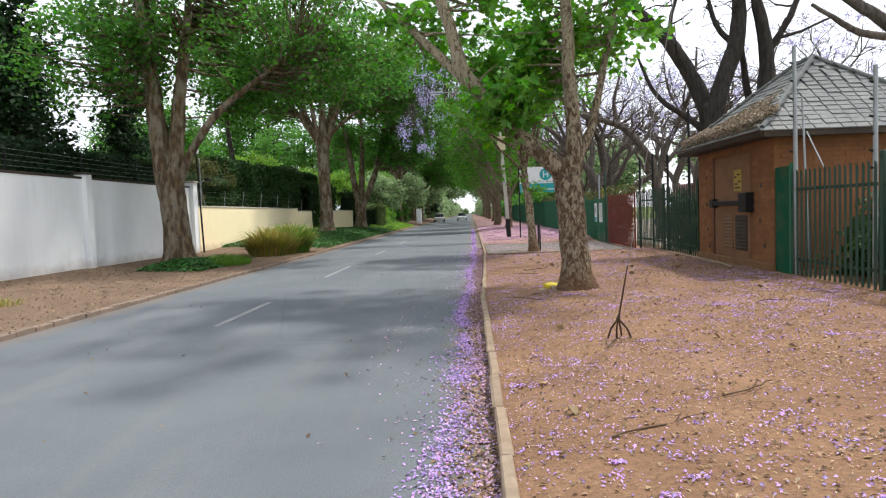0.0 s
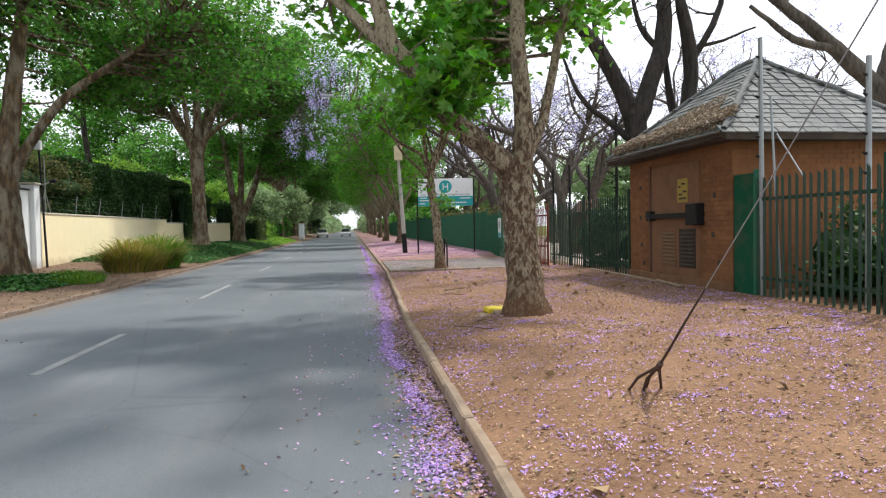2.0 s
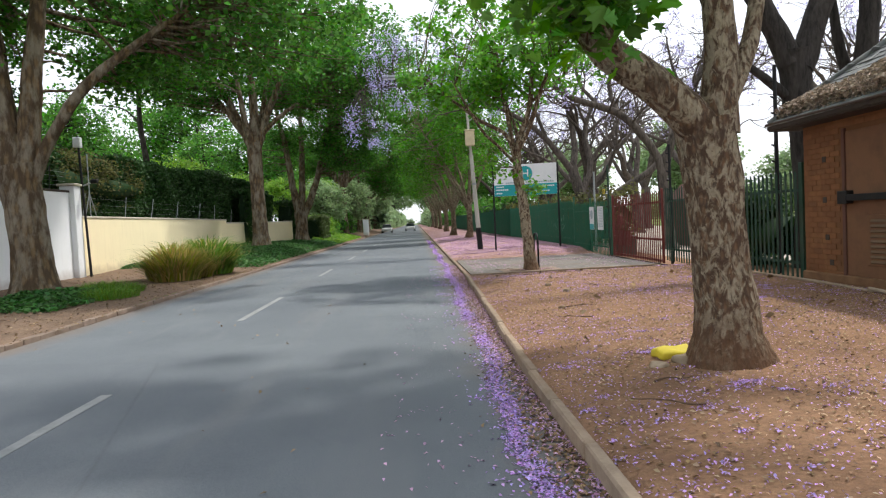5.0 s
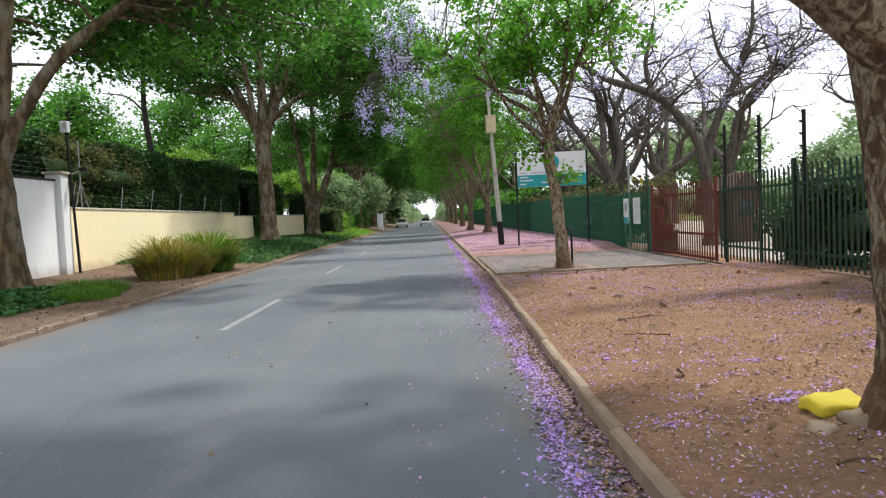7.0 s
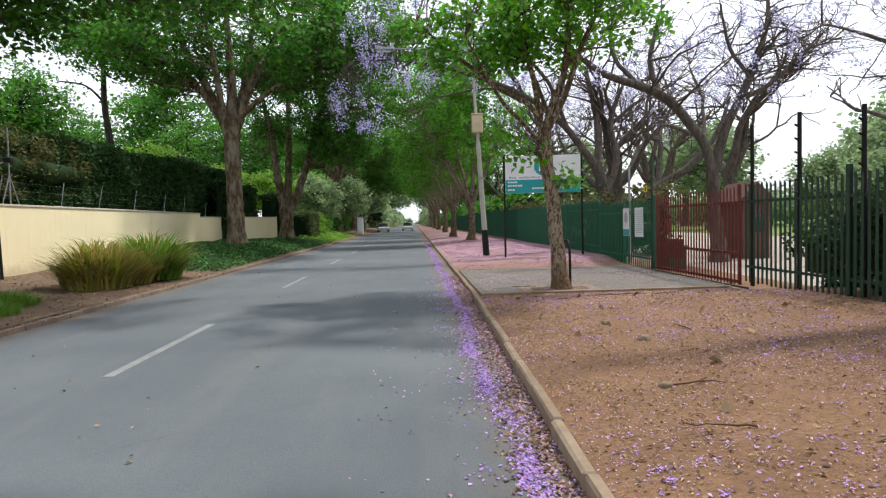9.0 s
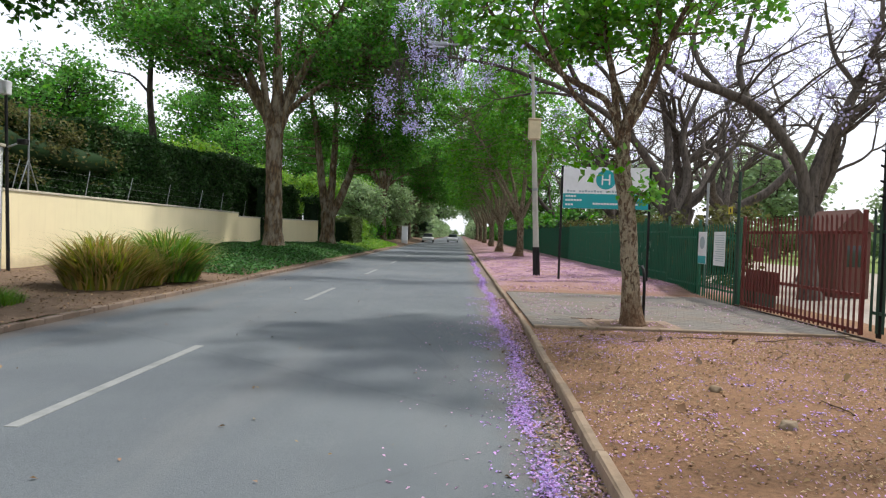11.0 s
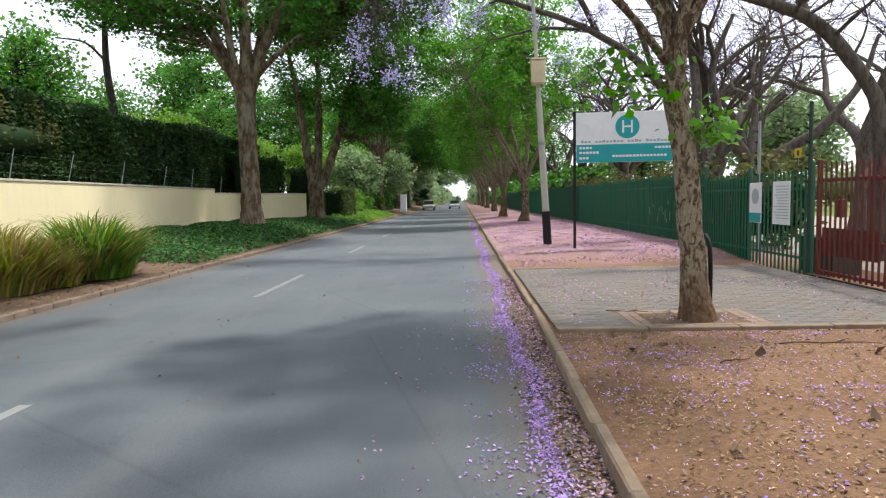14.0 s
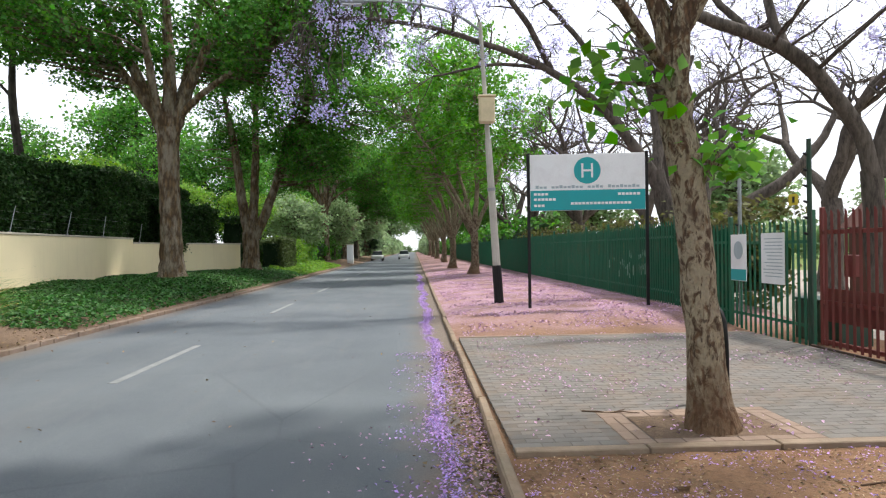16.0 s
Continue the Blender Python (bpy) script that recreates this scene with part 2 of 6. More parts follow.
ASPHALT, VERGE, SOIL, LAWN = m_asphalt(), m_verge(), m_soil(), m_lawn()
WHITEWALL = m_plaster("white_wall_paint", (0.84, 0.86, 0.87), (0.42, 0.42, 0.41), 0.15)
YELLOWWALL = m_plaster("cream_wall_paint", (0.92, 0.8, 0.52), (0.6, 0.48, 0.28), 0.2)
COPING = m_concrete("wall_coping", (0.5, 0.45, 0.36), (0.62, 0.58, 0.48), 0.2)
KERB = m_concrete("kerb_concrete", (0.31, 0.24, 0.175), (0.2, 0.15, 0.108))
KERBW = m_concrete("kerb_brick", (0.25, 0.19, 0.15), (0.18, 0.14, 0.112))
PAVER = m_concrete("grey_paver", (0.19, 0.176, 0.16), (0.16, 0.147, 0.134), 0.3)
PAVER_RED = m_concrete("tan_paver", (0.3, 0.222, 0.172), (0.23, 0.165, 0.128), 0.3)
BARK, BARK_WEST = m_bark_plane(), m_bark_west()
BARK_PALE = m_bark_plane("pale_mottled_bark", 0.05, 1.2, -0.1)
BARK_DARK = m_bark_dark("jacaranda_bark", (0.042, 0.035, 0.03), (0.13, 0.11, 0.092))
BARK_BLACK = m_bark_dark("dark_trunk_bark", (0.022, 0.019, 0.017), (0.062, 0.053, 0.047))
BRICK, MORTAR, SLATE = m_brick(), m_mortar(), m_slate()
LEAF = leaf_mat("plane_leaf", (0.095, 0.235, 0.03), val=0.4, share=0.45, glow=1.6)
LEAF_DEEP = leaf_mat("plane_leaf_deep", (0.062, 0.165, 0.026), val=0.55, share=0.42, glow=1.6)
LEAF_HEDGE = leaf_mat("hedge_leaf", (0.028, 0.066, 0.018), val=0.5, share=0.2)
LEAF_HEDGE_DRY = leaf_mat("hedge_leaf_brown", (0.095, 0.095, 0.035), val=0.4)
LEAF_BOX = leaf_mat("box_hedge_leaf", (0.07, 0.1, 0.035), val=0.4, share=0.25)
LEAF_IVY = leaf_mat("ivy_leaf", (0.042, 0.115, 0.028), val=0.6, share=0.25, rough=0.55)
# Dark conifer green, also the colour put in for shade inside hedges.
LEAF_DARK = leaf_mat("cypress_leaf_and_core_shade", (0.016, 0.038, 0.014), val=0.4, share=0.2)
LEAF_LIGHT = leaf_mat("light_leaf", (0.12, 0.22, 0.032), val=0.3, share=0.5, glow=1.6)
# Grey-green with the haze of distance mixed into the leaf colour.
LEAF_HAZE = leaf_mat("haze_pale_leaf", (0.19, 0.26, 0.14), val=0.25, share=0.5, glow=1.3)
BLADE = leaf_mat("grass_blade", (0.19, 0.22, 0.035), hue=0.03, val=0.4, share=0.25)
BLADE_GREEN = leaf_mat("broad_green_blade", (0.11, 0.21, 0.028), hue=0.03, val=0.4, share=0.3)
BLADE_DRY = leaf_mat("dry_blade", (0.36, 0.27, 0.1), hue=0.02, val=0.35, share=0.2)
BLOSSOM = leaf_mat("jacaranda_blossom", (0.46, 0.43, 0.70), hue=0.02, val=0.2, glow=1.1)
PETAL = leaf_mat("fallen_petal", (0.43, 0.285, 0.59), hue=0.045, val=0.4, share=0.15, glow=1.0, rough=0.7)
PETAL_PINK = leaf_mat("faded_petal", (0.47, 0.30, 0.43), hue=0.03, val=0.35, share=0.1, glow=1.0, rough=0.8)
DEBRIS = leaf_mat("roof_debris", (0.34, 0.275, 0.215), hue=0.015, val=0.5, share=0.05, glow=1.0, rough=0.9)
STRAW = leaf_mat("straw_scrap", (0.40, 0.29, 0.19), hue=0.02, val=0.45, share=0.1, glow=1.0, rough=0.9)
LITTER = leaf_mat("dry_leaf", (0.22, 0.15, 0.09), hue=0.02, val=0.55, share=0.1, glow=1.0, rough=0.8)
GREEN = paint("green_fence_paint", (0.012, 0.12, 0.062), 0.45)
GREEN_DARK = paint("dark_green_paint", (0.010, 0.045, 0.026), 0.5)
# Pale colour for the light that shows through holes in the cloth.
HOLE_LIGHT = paint("hole_light_paint", (0.3, 0.42, 0.36), 0.9, amount=0.4, spec=0.1)
SHADE = paint("green_shade_cloth", (0.011, 0.085, 0.046), 0.9, amount=0.5, spec=0.1)
RED = paint("red_gate_paint", (0.155, 0.028, 0.022), 0.5)
BLACK = paint("black_paint", (0.012, 0.012, 0.013), 0.6, amount=0.12, spec=0.25)
STEEL = paint("galvanised_steel", (0.33, 0.35, 0.36), 0.45, 0.6)
RUST = paint("rusty_steel", (0.075, 0.05, 0.038), 0.8, 0.3)
CREAM = paint("cream_paint", (0.62, 0.52, 0.33), 0.6)
POLEPAINT = paint("pole_paint", (0.46, 0.44, 0.38), 0.7)
WHITE = paint("white_enamel", (0.78, 0.79, 0.8), 0.4, amount=0.15)
TEAL = paint("teal_print", (0.012, 0.33, 0.35), 0.4, amount=0.1)
GREYBAR = paint("grey_print", (0.35, 0.42, 0.45), 0.5, amount=0.1)
YELLOW = paint("yellow_paint", (0.62, 0.5, 0.035), 0.75, dirt=(0.2, 0.15, 0.06), amount=0.55)
NOTICE = paint("faded_yellow_paint", (0.36, 0.25, 0.05), 0.8, amount=0.6)
REDWOOD = paint("red_brown_timber", (0.11, 0.045, 0.032), 0.75, amount=0.4)
BROWNWOOD = paint("brown_wood", (0.14, 0.085, 0.045), 0.75, amount=0.5)
TRIMDARK = paint("dark_timber", (0.04, 0.027, 0.02), 0.8, amount=0.5)
LINE = paint("road_line_paint", (0.25, 0.26, 0.255), 0.85, dirt=(0.14, 0.15, 0.15), amount=1.0)
ROCK = m_concrete("rock", (0.3, 0.24, 0.17), (0.2, 0.15, 0.1), 0.5)
TYRE = paint("tyre_rubber", (0.02, 0.02, 0.02), 0.9)
CARGLASS = Mat("dark_glass", 0.05, spec=0.6).color((0.02, 0.025, 0.03)).m
CARPAINT = paint("white_car_paint", (0.75, 0.75, 0.76), 0.25, amount=0.1)
PLINTH = m_concrete("brown_plinth", (0.19, 0.1, 0.05), (0.13, 0.07, 0.038), 0.3)
PAVEJOINT = m_concrete("joint_sand", (0.165, 0.15, 0.133), (0.14, 0.127, 0.113), 0.4)
DOORWOOD = paint("brown_door_paint", (0.19, 0.09, 0.043), 0.75, dirt=(0.06, 0.035, 0.022), amount=0.6)
TWIG = paint("dead_twig", (0.10, 0.06, 0.035), 0.9)


# ---- mesh helpers ----
def link(name, mesh, material, parent=None, label="", smooth=False):
    ob = new(name, mesh)
    if material and not mesh.materials:
        mesh.materials.append(material)
    if smooth:
        mesh.shade_smooth()
    if parent:
        ob.parent = parent
    return tagged(ob, label)


def part(name, bm, material, parent=None, label="", smooth=False):
    mesh = bpy.data.meshes.new(name)
    bm.to_mesh(mesh)
    bm.free()
    return link(name, mesh, material, parent, label, smooth)


def thing(name, at, label, category, group="", turn=0.0, kind=""):
    ob = new(name)
    ob.empty_display_size = 0.2
    ob.matrix_basis = pose(*at, 0, 0, turn)
    return tagged(ob, label, category, group, kind)


def add_box(bm, lo, hi, bevel=0.0, m=None):
    """A box from corner to corner, its edges rounded a little."""
    c = [(a + b) / 2 for a, b in zip(lo, hi)]
    made = bmesh.ops.create_cube(bm, size=1.0, matrix=(m or Matrix()) @ Matrix.Translation(c) @ Matrix.Diagonal((*[max(b - a, 1e-4) for a, b in zip(lo, hi)], 1)))
    if bevel:
        edges = list({e for v in made["verts"] for e in v.link_edges})
        bmesh.ops.bevel(bm, geom=edges, offset=bevel, segments=1, affect="EDGES", clamp_overlap=True)
    return bm


def box(lo, hi, bevel=0.0, m=None):
    return add_box(bmesh.new(), lo, hi, bevel, m)


def add_rod(bm, a, b, r, r2=None, n=8):
    a, b = Vector(a), Vector(b)
    d = b - a
    m = Matrix.Translation((a + b) / 2) @ d.to_track_quat("Z", "Y").to_matrix().to_4x4()
    bmesh.ops.create_cone(bm, cap_ends=True, segments=n, radius1=r, radius2=r if r2 is None else r2, depth=d.length, matrix=m)
    return bm


def rod(a, b, r, r2=None, n=8):
    return add_rod(bmesh.new(), a, b, r, r2, n)


def raw(name, verts, faces, material, parent=None, label="", smooth=False):
    mesh = bpy.data.meshes.new(name)
    verts, faces = np.asarray(verts, np.float32), np.asarray(faces, np.int32)
    k = faces.shape[1]
    mesh.vertices.add(len(verts))
    mesh.vertices.foreach_set("co", verts.ravel())
    mesh.loops.add(faces.size)
    mesh.loops.foreach_set("vertex_index", faces.ravel())
    mesh.polygons.add(len(faces))
    mesh.polygons.foreach_set("loop_start", np.arange(0, faces.size, k, dtype=np.int32))
    mesh.update(calc_edges=True)
    return link(name, mesh, material, parent, label, smooth)


class Tubes:
    """Collects tapered, slightly knobbly tubes into one mesh."""

    def __init__(self, seed=0):
        self.v, self.f, self.k, self.r = [], [], 0, np.random.default_rng(seed)

    def add(self, pts, radii, n=8, knob=0.06):
        p, rad = np.asarray(pts, float), np.asarray(radii, float)
        t = np.gradient(p, axis=0)
        t /= np.linalg.norm(t, axis=1)[:, None] + 1e-9
        ref = np.array([0.0, 1.0, 0.0]) if abs(t[0][1]) < 0.8 else np.array([1.0, 0.0, 0.0])
        u = np.cross(t, ref)
        u /= np.linalg.norm(u, axis=1)[:, None] + 1e-9
        w = np.cross(t, u)
        a = np.arange(n) * 2 * np.pi / n
        rr = rad[:, None] * (1 + knob * self.r.standard_normal((len(p), n)))
        ring = p[:, None] + rr[..., None] * (np.cos(a)[None, :, None] * u[:, None] + np.sin(a)[None, :, None] * w[:, None])
        self.v.append(ring.reshape(-1, 3))
        i, j = np.meshgrid(np.arange(len(p) - 1), np.arange(n), indexing="ij")
        q = np.stack([i * n + j, i * n + (j + 1) % n, (i + 1) * n + (j + 1) % n, (i + 1) * n + j], -1).reshape(-1, 4)
        self.f.append(q + self.k)
        self.k += len(p) * n

    def make(self, name, material, parent=None, label=""):
        return raw(name, np.concatenate(self.v), np.concatenate(self.f), material, parent, label, True)


def smooth_line(pts, step=0.25):
    """A rounded line through points whose rows hold x, y, z and the radius."""
    p = np.asarray(pts, float)
    ext = np.vstack([2 * p[0] - p[1], p, 2 * p[-1] - p[-2]])
    out = []
    for i in range(1, len(ext) - 2):
        a, b, c, d = ext[i - 1:i + 3]
        n = max(2, int(np.linalg.norm(c[:3] - b[:3]) / step))
        for s in np.arange(n) / n:
            out.append(0.5 * (2 * b + (c - a) * s + (2 * a - 5 * b + 4 * c - d) * s * s + (3 * b - a - 3 * c + d) * s ** 3))
    out.append(p[-1])
    return np.array(out)


def leaves(rng, centres, size, up=0.5, broad=0.8, droop=0.0):
    """Folded leaves of two faces each at the given places."""
    n = len(centres)
    nor = rng.standard_normal((n, 3))
    nor[:, 2] = np.abs(nor[:, 2]) + up
    nor /= np.linalg.norm(nor, axis=1)[:, None]
    d = rng.standard_normal((n, 3))
    d[:, 2] -= droop
    d -= (d * nor).sum(1)[:, None] * nor
    d /= np.linalg.norm(d, axis=1)[:, None] + 1e-9
    s = np.cross(nor, d)
    ln = (size * rng.uniform(0.6, 1.25, n))[:, None]
    base, tip = centres - d * ln * 0.5, centres + d * ln * 0.5 - nor * ln * 0.12
    l, r = centres - d * ln * 0.08 + s * ln * broad * 0.5 + nor * ln * 0.1, centres - d * ln * 0.08 - s * ln * broad * 0.5 + nor * ln * 0.1
    v = np.stack([base, l, tip, r], 1).reshape(-1, 3)
    k = np.arange(n)[:, None] * 4
    f = np.concatenate([k + [0, 2, 1], k + [0, 3, 2]], 1).reshape(-1, 3)
    return v, f


def lobed(rng, centres, size, up=0.6):
    """Broad leaves with five pointed lobes."""
    n = len(centres)
    shape = np.array([(0, -0.5), (0.5, -0.22), (0.24, -0.04), (0.44, 0.24), (0.13, 0.18), (0, 0.52), (-0.13, 0.18), (-0.44, 0.24), (-0.24, -0.04), (-0.5, -0.22)])
    nor = rng.standard_normal((n, 3))
    nor[:, 2] = np.abs(nor[:, 2]) + up
    nor /= np.linalg.norm(nor, axis=1)[:, None]
    d = rng.standard_normal((n, 3)) - (0, 0, 0.6)
    d -= (d * nor).sum(1)[:, None] * nor
    d /= np.linalg.norm(d, axis=1)[:, None] + 1e-9
    s = np.cross(nor, d)
    ln = (size * rng.uniform(0.6, 1.3, n))[:, None, None]
    v = centres[:, None] + ln * (shape[None, :, 0:1] * s[:, None] + shape[None, :, 1:2] * d[:, None] + (np.abs(shape[None, :, 0:1]) * 0.25 - shape[None, :, 1:2] ** 2 * 0.3) * nor[:, None])
    k = np.arange(n)[:, None] * 10
    f = np.concatenate([k + [0, i, i + 1] for i in range(1, 9)], 1).reshape(-1, 3)
    return v.reshape(-1, 3), f


def in_ball(rng, n, c, r, hollow=0.35):
    d = rng.standard_normal((n, 3))
    d /= np.linalg.norm(d, axis=1)[:, None]
    return np.asarray(c) + d * (hollow + (1 - hollow) * rng.random(n) ** 0.6)[:, None] * np.asarray(r)


def tree(name, at, limbs, crown, label, leaf=None, bark=None, seed=1, size=0.16, per=60, clump=0.55, group="", category="tree",
         blossom=None, twigs=True, turn=0.0, twist=0.25, bare=0, near=0):
    """A tree: limbs are lines of (x, y, z, radius) from its foot; the crown is a list of (x, y, z, rx, ry, rz, clumps)."""
    rng = np.random.default_rng(seed)
    root = thing(name, at, label, category, group, turn)
    trunk, thin = Tubes(seed), Tubes(seed + 1)
    nodes = []
    for k, limb in enumerate(limbs):
        line = smooth_line(limb)
        sway = np.cumsum(rng.standard_normal((len(line), 3)) * 0.012, axis=0) * (line[:, 3:4] < 0.3)
        line[:, :3] += sway - sway[0]
        r = np.maximum(line[:, 3], 0.012)
        if k == 0:
            h = line[:, 2] - line[0, 2]
            r = r * (1 + 0.45 * np.exp(-np.maximum(h, 0) / 0.22))
        trunk.add(line[:, :3], r, 14 if limb[0][3] > 0.2 else 9, 0.035)
        nodes.append(line[len(line) // 3 if k == 0 else 1:])
    nodes = np.concatenate(nodes)
    trunk.make("trunk", bark or BARK, root)
    centres = []
    for x, y, z, rx, ry, rz, n in crown:
        centres.append(in_ball(rng, n, (x, y, z), (rx, ry, rz)))
    if centres:
        centres = np.concatenate(centres)
        if twigs:
            for c in centres:
                d = np.linalg.norm(nodes[:, :3] - c, axis=1) + 1.2 * np.maximum(0, nodes[:, 2] - c[2])
                i = int(np.argmin(d + rng.random(len(d)) * 0.4))
                a, r0 = nodes[i, :3], min(nodes[i, 3] * 0.55, 0.02 + 0.012 * d[i])
                mid = (a + c) / 2 + rng.standard_normal(3) * twist * 0.5 * d[i] * 0.5
                k = 7 if bare else 5
                s = np.linspace(0, 1, k)[:, None]
                line = (1 - s) ** 2 * a + 2 * s * (1 - s) * mid + s * s * c
                line[1:] += rng.standard_normal((k - 1, 3)) * 0.03 * d[i] * 0.4
                thin.add(line, np.linspace(r0, 0.008, k), 4, 0.05)
                for _ in range(bare):
                    j = rng.integers(2, k)
                    e = line[j] + rng.standard_normal(3) * (0.35, 0.35, 0.3) * (0.5 + 0.25 * d[i])
                    m2 = (line[j] + e) / 2 + rng.standard_normal(3) * 0.12
                    thin.add([line[j], m2, e], [0.014, 0.009, 0.004], 3, 0.0)
            tagged(thin.make("branchwork", bark or BARK, root), kind="stuff")
        if leaf:
            cl = clump * rng.uniform(0.6, 1.3, len(centres))
            pos = np.repeat(centres, per, 0) + rng.standard_normal((len(centres) * per, 3)) * np.repeat(cl, per)[:, None] * (0.55, 0.55, 0.4)
            cut = near * per
            if cut:
                v, f = lobed(rng, pos[:cut], size * 1.05)
                tagged(raw("low_foliage", v, f, leaf, root), kind="stuff")
            v, f = leaves(rng, pos[cut:], size, 0.55, 0.85, 0.5)
            tagged(raw("crown", v, f, leaf, root), kind="stuff")
        if blossom:
            mat, share, bper, bsize = blossom
            some = centres[rng.random(len(centres)) < share]
            spread = np.repeat(rng.uniform(0.45, 1.2, len(some)), bper)[:, None]
            pos = np.repeat(some, bper, 0) + rng.standard_normal((len(some) * bper, 3)) * (0.15, 0.15, 0.24) * spread
            v, f = leaves(rng, pos, bsize, 0.2, 0.9, 0.6)
            tagged(raw("blossom", v, f, mat, root), kind="stuff")
    return root


def kerb_x(y):
    """How far the kerb line swings towards the road."""
    return -0.29 * np.clip((26 - np.asarray(y)) / 13, 0, 1)


def verge_z(x, y):
    """The height of the earth verge beside the fence side of the road."""
    y, k = np.asarray(y, float), kerb_x(y)
    x = np.where(np.asarray(x) < 3, (np.asarray(x) - k) / (1 - k / 3), x)
    d = np.clip(np.minimum(y - 22.4, 33.0 - y) / 1.6, 0, 1)
    x = np.clip(x, 0, 6)
    return 0.09 + (0.11 * (1 - np.exp(-x / 0.6)) + 0.018 * x) * (1 - d) + 0.004 * x * d


def bank_z(x, y):
    """The height of the bank on the far side of the road."""
    return 0.07 + np.clip(-7.15 - np.asarray(x), 0, 6) * 0.03 + 0.3 * np.clip((np.asarray(y) - 32) / 10, 0, 1) * np.clip((-7.3 - np.asarray(x)) / 2.5, 0, 1)


def sheet(name, x0, x1, y0, y1, nx, ny, height, material, label, rough=0.0, category="ground", swing=False):
    x, y = np.meshgrid(np.linspace(x0, x1, nx), np.linspace(y0, y1, ny), indexing="ij")
    if swing:
        x = x + kerb_x(y) * np.clip(1 - x / 3, 0, 1)
    z = height(x, y)
    if rough:
        z = z + rough * np.random.default_rng(5).standard_normal(z.shape)
    i, j = np.meshgrid(np.arange(nx - 1), np.arange(ny - 1), indexing="ij")
    q = np.stack([i * ny + j, (i + 1) * ny + j, (i + 1) * ny + j + 1, i * ny + j + 1], -1).reshape(-1, 4)
    ob = raw(name, np.stack([x, y, z], -1).reshape(-1, 3), q, material, None, "", True)
    return tagged(ob, label, category, kind="structure")


# ---- ground and road ----
sheet("ground", -700, 700, -300, 900, 3, 3, lambda x, y: x * 0 - 0.06, LAWN, "flat green lawn stretching away to the horizon")
sheet("road", -7.3, 0.02, -12, 420, 9, 120, lambda x, y: 0.03 * (1 - ((x + 3.6) / 3.6) ** 2) * 0.3, ASPHALT, "grey worn asphalt road with dusty edges", 0.0, "road")
sheet("pavement_earth", 0.0, 6.5, -12, 400, 60, 320, verge_z, VERGE, "bare brown earth footway strewn with purple petals", 0.004, "verge", True)
sheet("bank", -13.4, -7.38, -12, 400, 40, 200, bank_z, SOIL, "bare reddish earth bank beside the garden wall", 0.01, "verge")
sheet("pavement_park", 6.5, 22, 4, 80, 6, 12, lambda x, y: 0.1 + 0 * x, m_concrete("pale_paving", (0.37, 0.33, 0.28), (0.3, 0.265, 0.225), 0.3), "pale paved yard behind the fence", 0, "paving")


def dashes():
    for y0, y1 in ((3.0, 5.6), (11.25, 13.95), (18.8, 22.3), (28.0, 31.2), (37.0, 40), (45.5, 48.5), (54, 57), (62.5, 65.5), (71, 74)):
        ob = part("lane_line", box((-4.50, y0, 0.008), (-4.39, y1, 0.013)), LINE)
        tagged(ob, "faded white painted lane line on the asphalt", "road marking", "lane lines", "structure")


dashes()


# ---- garden walls on the far side ----
def wall_run(name, pts, top, thick, material, label, coping=None):
    """A wall along a line of (x, y) with its coping."""
    root = thing(name, (0, 0, 0), label, "wall", kind="structure")
    bm, cap = bmesh.new(), bmesh.new()
    for (xa, ya), (xb, yb) in zip(pts, pts[1:]):
        d = Vector((xb - xa, yb - ya, 0))
        m = Matrix.Translation((xa, ya, 0)) @ Matrix.Rotation(math.atan2(d.y, d.x), 4, "Z")
        add_box(bm, (0, 0, -0.1), (d.length, thick, top), 0.0, m)
        add_box(cap, (-0.01, -0.03, top), (d.length + 0.01, thick + 0.03, top + 0.07), 0.012, m)
    part("wall_body", bm, material, root)
    part("coping", cap, coping or COPING, root)
    return root


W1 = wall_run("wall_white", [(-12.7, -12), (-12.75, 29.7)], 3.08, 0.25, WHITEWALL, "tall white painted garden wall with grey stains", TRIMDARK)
for y in (4.0, 13.0, 21.9):
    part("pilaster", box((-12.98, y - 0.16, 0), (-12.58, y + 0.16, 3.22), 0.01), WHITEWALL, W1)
    part("pilaster_cap", box((-13.02, y - 0.2, 3.22), (-12.54, y + 0.2, 3.28), 0.01), TRIMDARK, W1)
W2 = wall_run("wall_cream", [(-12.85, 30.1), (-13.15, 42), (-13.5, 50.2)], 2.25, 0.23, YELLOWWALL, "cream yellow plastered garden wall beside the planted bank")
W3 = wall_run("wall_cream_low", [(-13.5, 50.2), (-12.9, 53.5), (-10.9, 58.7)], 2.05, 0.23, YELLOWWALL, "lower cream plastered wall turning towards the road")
PILLAR = thing("gate_pillar", (-12.75, 29.9, 0), "white painted end pillar with a flat cap", "pillar", kind="structure")
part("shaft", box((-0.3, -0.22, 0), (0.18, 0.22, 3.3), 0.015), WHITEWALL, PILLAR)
part("cap", box((-0.36, -0.28, 3.3), (0.24, 0.28, 3.38), 0.015), COPING, PILLAR)

CONDUIT = thing("conduit_pole", (-12.42, 30.15, 0.1), "thin dark steel pole with a pale camera box on top", "pole")
part("shaft", rod((0, 0, 0), (-0.15, 0, 4.9), 0.045, 0.035), BLACK, CONDUIT)
part("camera_box", box((-0.28, -0.1, 4.5), (-0.05, 0.1, 4.85), 0.02), WHITE, CONDUIT, "white camera box")
part("bracket", rod((-0.1, 0, 3.2), (0.3, 0, 3.35), 0.025), STEEL, CONDUIT)
part("lamp", box((0.2, -0.08, 3.28), (0.42, 0.08, 3.42), 0.02), BLACK, CONDUIT)


